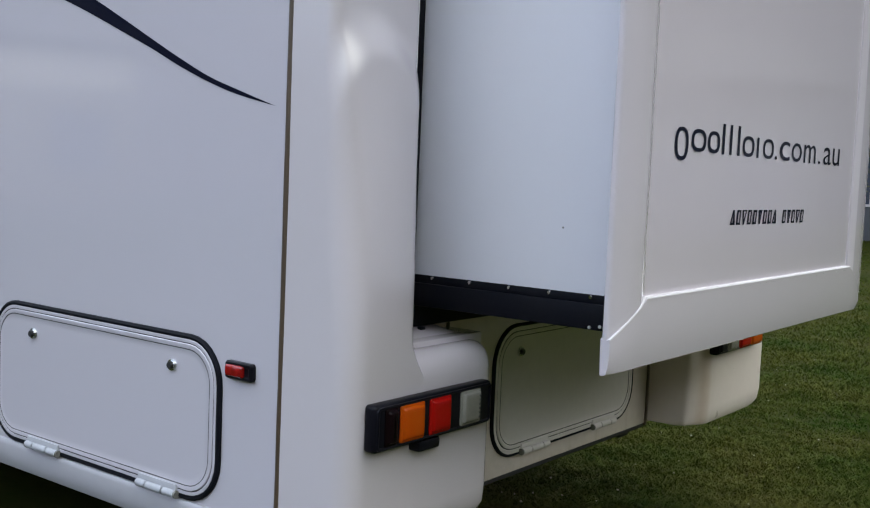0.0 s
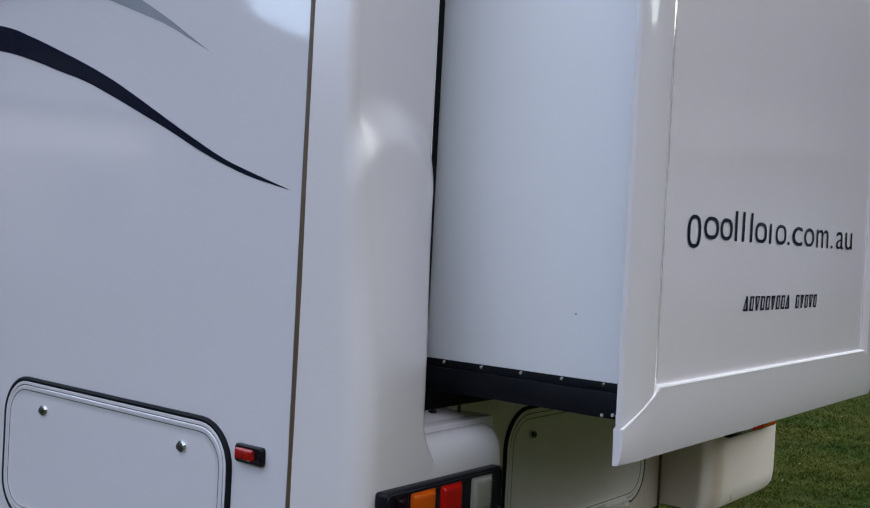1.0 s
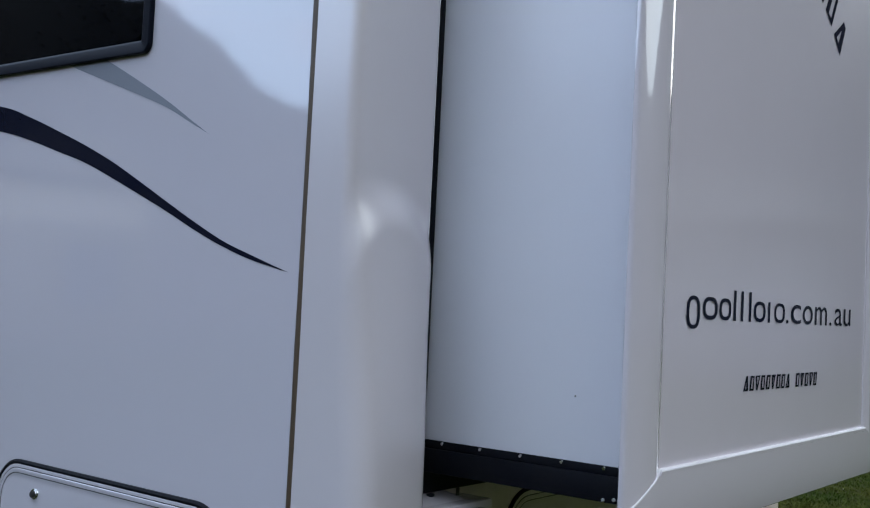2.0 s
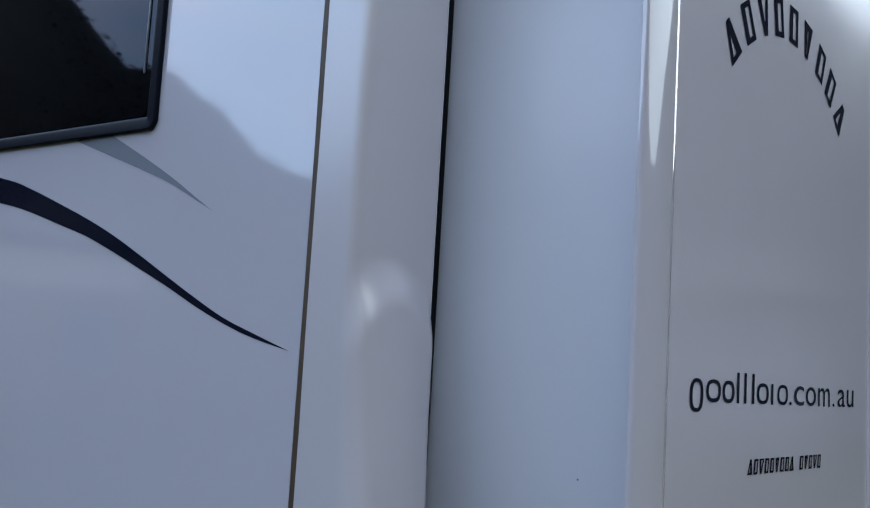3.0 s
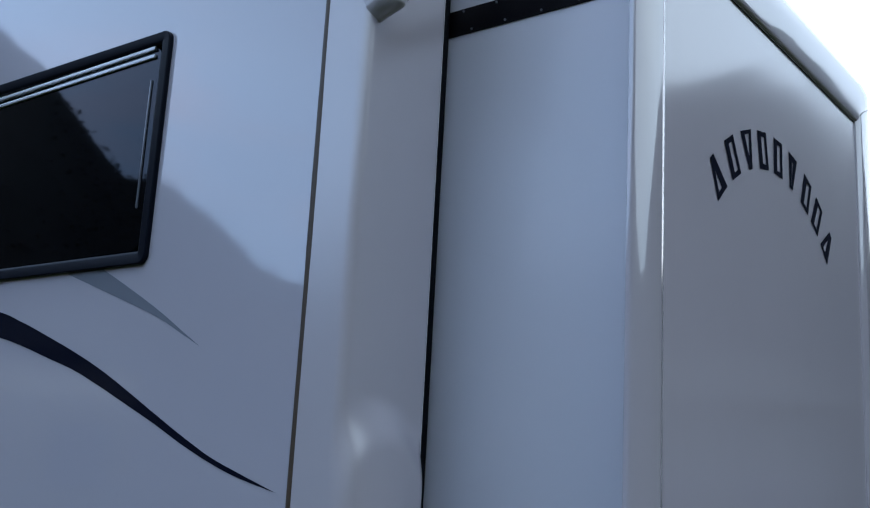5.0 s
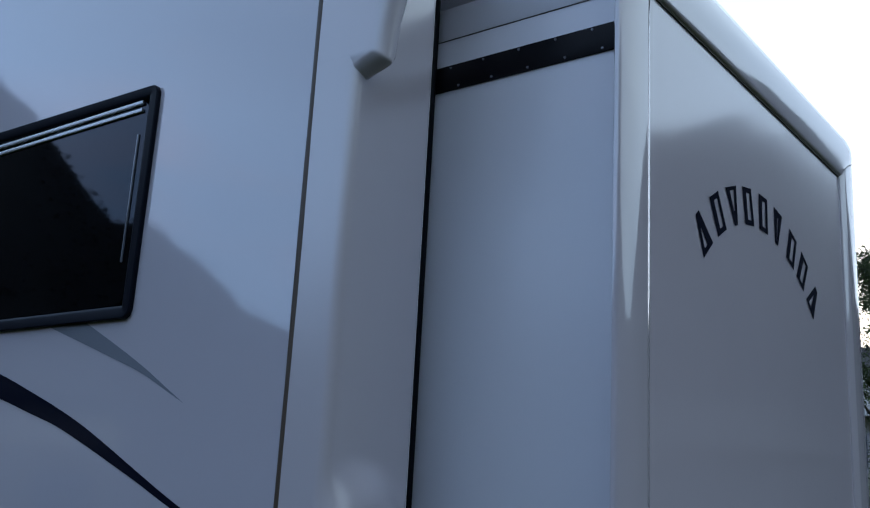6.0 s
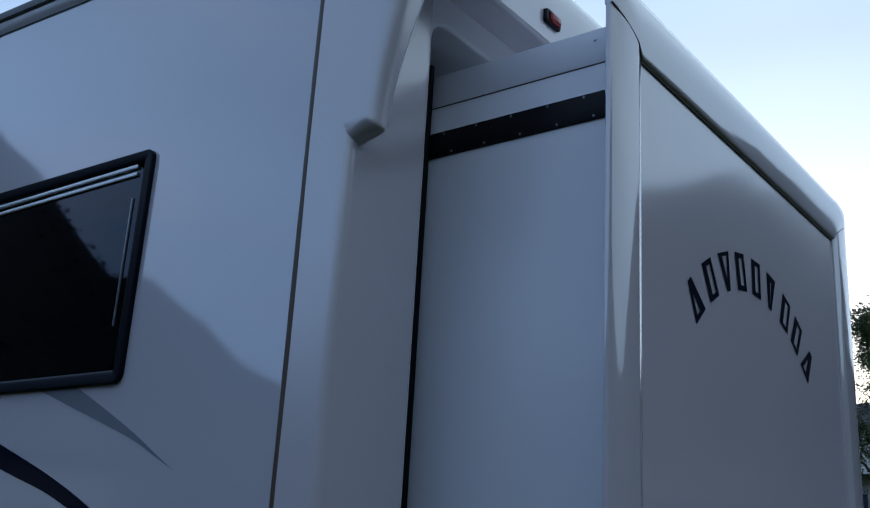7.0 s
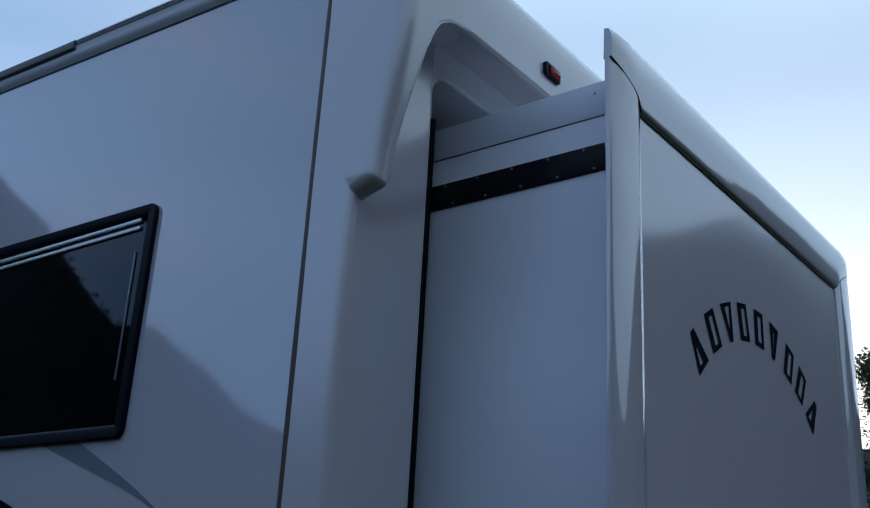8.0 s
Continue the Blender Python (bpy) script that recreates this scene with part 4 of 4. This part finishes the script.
part("torn_edge", box(XS + 0.004, XS + 0.024, -0.342, -0.328, 0.893, 0.905, 0.003), RUBBER, van, "torn scrap of black sealant")
part("paint_chip", cyl((XS + 0.001, -0.757, 1.193), (XS - 0.0008, -0.757, 1.193), 0.0022, n=10), JOINT, slide, "tiny dark chip in the paint")
for y in (-0.40, -0.51, -0.624, -0.737, -0.845):
    part("screw", cyl((XS - 0.004, y, 2.709), (XS - 0.008, y, 2.709), 0.0042, 0.003, 10), GREYVINYL, slide)
    part("screw", cyl((XS - 0.004, y + 0.03, 2.768), (XS - 0.008, y + 0.03, 2.768), 0.0042, 0.003, 10), GREYVINYL, slide)
part("screw", cyl((XS - 0.003, -0.845, 2.928), (XS - 0.007, -0.845, 2.928), 0.005, 0.0035, 10), ALU, slide)


# lettering on the end panel, as plain shapes
def flat(pts, y=-0.9635):
    """Filled outline in the panel's plane."""
    bm = bmesh.new()
    bm.faces.new([bm.verts.new((x, y, z)) for x, z in pts])
    return bm


def bar(x0, x1, z0, z1, lean=0.0):
    return flat([(x0, z0), (x1, z0), (x1 + lean, z1), (x0 + lean, z1)])


def hoop(outer, inner, place):
    """A closed band between two outlines of equal count; place turns (u, v) into (x, z)."""
    n = len(outer)
    v = [(p[0], -0.9635, p[1]) for p in [place(*q) for q in outer + inner]]
    return fix((v, [(i, (i + 1) % n, n + (i + 1) % n, n + i) for i in range(n)]))


def oval(x0, x1, z0, z1, line, n=24, square=2.6):
    """A hollow rounded mark."""
    def ring(k):
        pts = []
        for i in range(n):
            a = 2 * math.pi * i / n
            c, s_ = math.cos(a), math.sin(a)
            pts.append(((x0 + x1) / 2 + ((x1 - x0) / 2 - k) * math.copysign(abs(c) ** (2 / square), c), (z0 + z1) / 2 + ((z1 - z0) / 2 - k * 0.62) * math.copysign(abs(s_) ** (2 / square), s_)))
        return pts
    return hoop(ring(0), ring(line), lambda u, v: (u, v))


def letter(char, x0, x1, z0, z1):
    """One printed character, fitted to its place on the panel."""
    cu = bpy.data.curves.new("letter", 'FONT')
    cu.body = char
    ob = bpy.data.objects.new("letter", cu)
    me = bpy.data.meshes.new_from_object(ob)
    bpy.data.objects.remove(ob)
    bm = bmesh.new()
    bm.from_mesh(me)
    bpy.data.meshes.remove(me)
    bpy.data.curves.remove(cu)
    us, vs = [p.co.x for p in bm.verts], [p.co.y for p in bm.verts]
    for p in bm.verts:
        p.co = (lerp(x0, x1, (p.co.x - min(us)) / (max(us) - min(us))), -0.9635, lerp(z0, z1, (p.co.y - min(vs)) / (max(vs) - min(vs))))
    return bm


ZB, ZX, ZA, ZD = 1.386, 1.441, 1.463, 1.3625
for x0_, x1_, low, top in ((0.572, 0.648, ZD, ZX), (0.664, 0.752, ZB, ZX), (0.762, 0.838, ZB, ZX), (0.991, 1.075, ZB, ZX)):
    part("vinyl_mark", oval(x0_, x1_, low, top, 0.015), INK, slide, "black vinyl mark", smooth=0)
for x0_, x1_, top in ((0.853, 0.869, ZA), (0.902, 0.918, ZA), (0.956, 0.972, ZA), (1.094, 1.110, ZX)):
    part("vinyl_mark", bar(x0_, x1_, ZB, top), INK, slide, smooth=0)
part("vinyl_mark", oval(1.142, 1.225, ZB, ZX, 0.014), INK, slide, smooth=0)
for ch, x0_, x1_, top in ((".", 1.236, 1.255, ZB + 0.010), ("c", 1.275, 1.360, ZX), ("o", 1.375, 1.465, ZX), ("m", 1.485, 1.597, ZX), (".", 1.623, 1.643, ZB + 0.010), ("a", 1.675, 1.751, ZX), ("u", 1.769, 1.841, ZX)):
    part("letter", letter(ch, x0_, x1_, ZB, top), INK, slide, "black vinyl letter", smooth=0)

# the model name, twice, as rows of plain hollow blocks
SOLID = {
    "peak": ([(-0.5, 0), (0.5, 0), (0.2, 1), (-0.12, 1)], [(-0.22, 0.14), (0.06, 0.14), (-0.03, 0.62), (-0.06, 0.62)]),
    "dip": ([(-0.16, 0), (0.14, 0), (0.5, 1), (-0.5, 1)], [(-0.02, 0.36), (0.02, 0.36), (0.24, 0.9), (-0.14, 0.9)]),
    "block": ([(-0.42, 0), (0.42, 0), (0.42, 1), (-0.42, 1)], [(-0.10, 0.14), (0.20, 0.14), (0.20, 0.86), (-0.10, 0.86)]),
    "post": ([(-0.15, 0), (0.15, 0), (0.44, 1), (-0.44, 1)], [(-0.01, 0.1), (0.01, 0.1), (0.05, 0.8), (-0.05, 0.8)]),
}
ROW = ("peak", "block", "dip", "block", "block", "post", "block", "block", "peak")
ARC_R, ARC_C, ARC_CZ = 0.610, 1.212, 1.808
for kind_, c in zip(ROW, (-42.3, -31.0, -20.3, -10.3, 0.2, 10.4, 21.6, 31.0, 41.2)):
    def on_arc(u, v, c=c):
        t = radians(c)
        r, w = ARC_R + 0.002 + 0.110 * v, 0.084 * u
        return ARC_C + r * math.sin(t) + w * math.cos(t), ARC_CZ + r * math.cos(t) - w * math.sin(t)
    part("vinyl_mark", hoop(*SOLID[kind_], on_arc), INK, slide, smooth=0)
for i, kind_ in enumerate(ROW + ("", "block", "post", "block", "dip", "block")):
    if kind_:
        x = 0.952 + i * 0.0390 + (0.002 if i > 9 else 0.0)
        part("vinyl_mark", hoop(*SOLID[kind_], lambda u, v: (x + 0.034 * u + 0.006 * v, 1.205 + 0.039 * v)), INK, slide, smooth=0)


def seal_bulb(x, s):
    rows = []
    for z in (0.90, 1.6, 2.3, 2.99):
        rows.append([(x + s * (0.013 + 0.013 * math.cos(t)), -0.314 + 0.010 * math.sin(t), z) for t in [2 * math.pi * k / 12 for k in range(12)]])
    return fix(grid(rows, close=True))


part("bulb_seal", seal_bulb(XS, -1), RUBBER, van, "black rubber bulb seal beside the slide-out", smooth=80)
part("bulb_seal", seal_bulb(XR, 1), RUBBER, van, smooth=80)
# dark sheet added across the gap, its colour standing for the shade there
part("gap_shade", box(0.30, W - 0.30, -0.180, -0.172, 2.960, 3.057), FRAME, van, "dark sheet for the shade in the gap over the slide-out")
part("sill_seal", box(0.31, W - 0.31, -0.320, -0.309, 0.903, 0.975), RUBBER, van, "black seal below the slide-out")

# ---- running gear ----
for x in (0.55, W - 0.63):
    part("chassis_rail", box(x, x + 0.08, -0.2, Y1 + 0.6, 0.32, 0.455, 0.006), STEEL, van)
part("axle", cyl((0.2, 3.6, 0.34), (W - 0.2, 3.6, 0.34), 0.04), STEEL, van)
for x in (0.1, W - 0.32):
    wheel = part("wheel", cyl((x, 3.6, 0.34), (x + 0.22, 3.6, 0.34), 0.34, n=36, bevel=0.03), TYRE, van)
    part("rim", cyl((x - 0.004, 3.6, 0.34), (x + 0.224, 3.6, 0.34), 0.2, n=28, bevel=0.01), ALU, wheel)
# ---- surroundings ----
def tree(at, height, spread, seed, dense=1.0, mat=LEAF, size=0.16):
    """Tapered trunk with limbs and an uneven crown of many small leaf blades."""
    rs = random.Random(seed)
    t = thing("tree", at, "dark green garden tree with a ragged open top", "tree", "garden trees")
    base = Vector(at)
    pts = [base + Vector((rs.uniform(-.02, .02) * height * k, rs.uniform(-.02, .02) * height * k, height * 0.92 * k)) for k in (0, .2, .4, .6, .8, 1)]
    geo = tube(pts, [height * r for r in (0.026, 0.02, 0.016, 0.011, 0.007, 0.002)])
    v, f = list(geo[0]), list(geo[1])
    centres = []
    for i in range(26):
        k = rs.uniform(0.18, 0.98)
        p0 = base + Vector((0, 0, height * 0.92 * k))
        reach = spread * (1.05 - k) ** 0.6 * rs.uniform(0.6, 1.1)
        a = rs.uniform(0, 2 * math.pi)
        p2 = p0 + Vector((math.cos(a) * reach, math.sin(a) * reach, reach * rs.uniform(0.15, 0.6)))
        p1 = (p0 + p2) / 2 + Vector((0, 0, reach * 0.08))
        g = tube([p0, p1, p2], [height * 0.007 * (1.1 - k), height * 0.005 * (1.1 - k), 0.006], 5)
        f += [tuple(j + len(v) for j in q) for q in g[1]]
        v += g[0]
        for c in (p1, p2, (p1 + p2) / 2, p2 + Vector((0, 0, 0.2))):
            centres.append((c, max(0.25, reach * 0.34)))
    part("trunk", (v, f), BARK, t, smooth=60)
    lv, lf = [], []
    for c, r in centres:
        for i in range(int(70 * dense)):
            p = c + Vector((rs.gauss(0, 1), rs.gauss(0, 1), rs.gauss(0, 0.8))) * r * 0.55
            s = size * rs.uniform(0.5, 1.2)
            q = Euler((rs.uniform(0, 6.3), rs.uniform(0, 6.3), rs.uniform(0, 6.3))).to_matrix()
            b = len(lv)
            lv += [tuple(p + q @ Vector(o)) for o in ((-s * 0.35, 0, 0), (0, -s, 0.02), (s * 0.35, 0, 0), (0, s, 0.02))]
            lf.append((b, b + 1, b + 2, b + 3))
    part("crown", (lv, lf), mat, t, smooth=0)
    return t


def polar(az, d):
    return (-1.69 + d * math.cos(radians(az)), -2.0 + d * math.sin(radians(az)), 0)


tree(polar(13.6, 24.0), 8.4, 2.6, 3, 3.6, size=0.05)
tree(polar(10.0, 26.0), 8.0, 3.2, 5, 3.6, size=0.05)

# unseen stretches raised to block light: bright sky -120..-68, low sun 4..62
SKYLINE = [(-180, 16), (-150, 21), (-120, 23), (-100, 28), (-88, 30), (-76, 28), (-68, 21), (-60, 15), (-54, 12.5), (-47, 12.5), (-40, 15.5), (-33, 19), (-27, 21.5), (-24.5, 22.2), (-23.4, 22.4), (-22.5, 22.0), (-21.4, 22.4), (-20, 22.7), (-19.1, 23.0), (-18.4, 22.9), (-18, 22.2),
           (-16.5, 21.9), (-15.8, 21.6), (-15.1, 20.9), (-14.4, 20.4), (-13.8, 19.8), (-8, 13), (4, 11), (14, 10.5), (40, 11), (62, 10), (90, 17), (105, 22.6), (113.8, 22.0), (115.6, 21.0), (116.6, 20.5), (117.7, 19.4),
           (119, 18.2), (120.2, 17.1), (121.5, 16.0), (123.6, 15.9), (124.5, 15.5), (125, 15.0), (125.9, 14.5), (127, 13.9), (128, 13.0), (129.1, 12.0), (130.4, 11.5), (131.3, 10.9), (132.4, 10.9), (133.2, 11.7),
           (133.9, 12.6), (135, 13.3), (137, 13.5), (146, 13.7), (150, 14), (160, 14), (180, 16)]


def skyline(az):
    for (a0, e0), (a1, e1) in zip(SKYLINE, SKYLINE[1:]):
        if a0 <= az <= a1:
            return lerp(e0, e1, (az - a0) / (a1 - a0))
    return 12


def wooded_hill():
    """The wooded rise that surrounds the lawn: a rough slope with a ragged top of leaf clumps. Unseen stretches are
    raised to block light.
    """
    rs = random.Random(12)
    rows = []
    cols = 900
    for lev in range(9):
        k = lev / 8
        row = []
        for j in range(cols):
            az = -180 + 360 * j / cols
            top = 1.45 + 55 * math.tan(radians(skyline(az) - 0.25))
            d = 45 + 10 * k + 2.5 * noise.noise((az * 0.11, k * 3, 1.0))
            z = top * k * (1 + 0.012 * noise.noise((az * 0.4, 2.0, 0)) + 0.01 * noise.noise((az * 1.3, 7.0, 0)))
            p = polar(az, d)
            row.append((p[0], p[1], z))
        rows.append(row)
    v, f = grid(rows, close=True)
    lv, lf = [], []
    for i in range(60000):
        az = rs.uniform(-180, 180)
        k = rs.random() ** 0.45
        top = 1.45 + 55 * math.tan(radians(skyline(az)))
        d = 45 + 10 * k + rs.uniform(-1.2, 0.3)
        z = top * (d / 55) * k * (1 + 0.015 * noise.noise((az * 0.5, k * 2, 4.0))) + rs.gauss(0, 0.1)
        p = Vector(polar(az, d)) + Vector((0, 0, max(0.2, z)))
        s = rs.uniform(0.07, 0.22)
        q = Euler((rs.uniform(0, 6.3), rs.uniform(0, 6.3), rs.uniform(0, 6.3))).to_matrix()
        b = len(lv)
        lv += [tuple(p + q @ Vector(o)) for o in ((-s * 0.6, 0, 0), (0, -s, 0.05), (s * 0.6, 0, 0), (0, s, 0.05))]
        lf.append((b, b + 1, b + 2, b + 3))
    n = len(v)
    return v + lv, f + [tuple(i + n for i in q) for q in lf]


wood = part("wooded_hillside", wooded_hill(), FARLEAF, None, smooth=0, kind="stuff")
tagged(wood, "dark wooded hillside ringing the lawn, unseen stretches raised to block light", "woods", kind="stuff")


def house(az, d, facing, wide, deep, low, high, label, lower, upper, top=None, trim=TRIM):
    """Two-storey house: base storey, boarded upper storey, gabled roof and windows."""
    at = polar(az, d)
    h = thing("house", at, label, "house", "houses round the lawn")
    m = Matrix.Translation(at) @ Matrix.Rotation(radians(facing), 4, 'Z')

    def put(bm):
        bmesh.ops.transform(bm, matrix=m, verts=bm.verts)
        return bm
    w, p = wide / 2, deep
    base = part("wall", put(box(-w, w, 0, p, 0, low, 0.01)), lower, h)
    up = part("wall", put(box(-w, w, 0.02, p, low, high, 0.01)), upper, h)
    n = int((high - low) / 0.15)
    for i in range(n):
        z = low + i * 0.15
        part("weatherboard", put(box(-w - 0.01, w + 0.01, -0.012, 0.02, z, z + 0.142, 0.004, 1)), upper, h)
    rv = [(-w - 0.5, -0.5, high - 0.1), (w + 0.5, -0.5, high - 0.1), (w + 0.5, p + 0.5, high - 0.1), (-w - 0.5, p + 0.5, high - 0.1), (-w + 1.0, p / 2, high + 1.5), (w - 1.0, p / 2, high + 1.5)]
    rb = fix((rv, [(0, 1, 5, 4), (2, 3, 4, 5), (1, 2, 5), (3, 0, 4), (3, 2, 1, 0)]))
    part("roof", put(rb), top or ROOFING, h, smooth=0)
    for k in range(int(wide // 2.6)):
        x = -w + 1.3 + k * 2.6
        for z0, z1, wall in ((0.9, low - 0.5, base), (low + 0.6, high - 0.5, up)):
            if z1 - z0 < 0.4:
                continue
            win = part("window", put(join(box(x - 0.75, x - 0.68, -0.06, 0.01, z0, z1), box(x + 0.68, x + 0.75, -0.06, 0.01, z0, z1), box(x - 0.68, x + 0.68, -0.06, 0.01, z1 - 0.07, z1),
                                         box(x - 0.68, x + 0.68, -0.06, 0.01, z0, z0 + 0.07), box(x - 0.03, x + 0.03, -0.05, 0.01, z0 + 0.07, z1 - 0.07))), trim, h)
            part("pane", put(box(x - 0.68, x + 0.68, -0.03, -0.015, z0 + 0.07, z1 - 0.07)), PANEGLASS, win)
    return h


house(14.0, 29.5, -75, 10, 6, 3.0, 5.1, "two-storey house with cream weatherboards above dark cladding", SLATE, BOARD)
house(116.6, 27.0, 27, 3.7, 5, 3.1, 4.4, "grey rendered house with a pale band below its dark roof", GREYWALL, WHITEWALL, DARKROOF, GREYWALL)
house(-19.5, 26.0, -110, 6, 5, 2.6, 3.9, "grey rendered house with windows facing the lawn", GREYWALL, GREYWALL, DARKROOF)
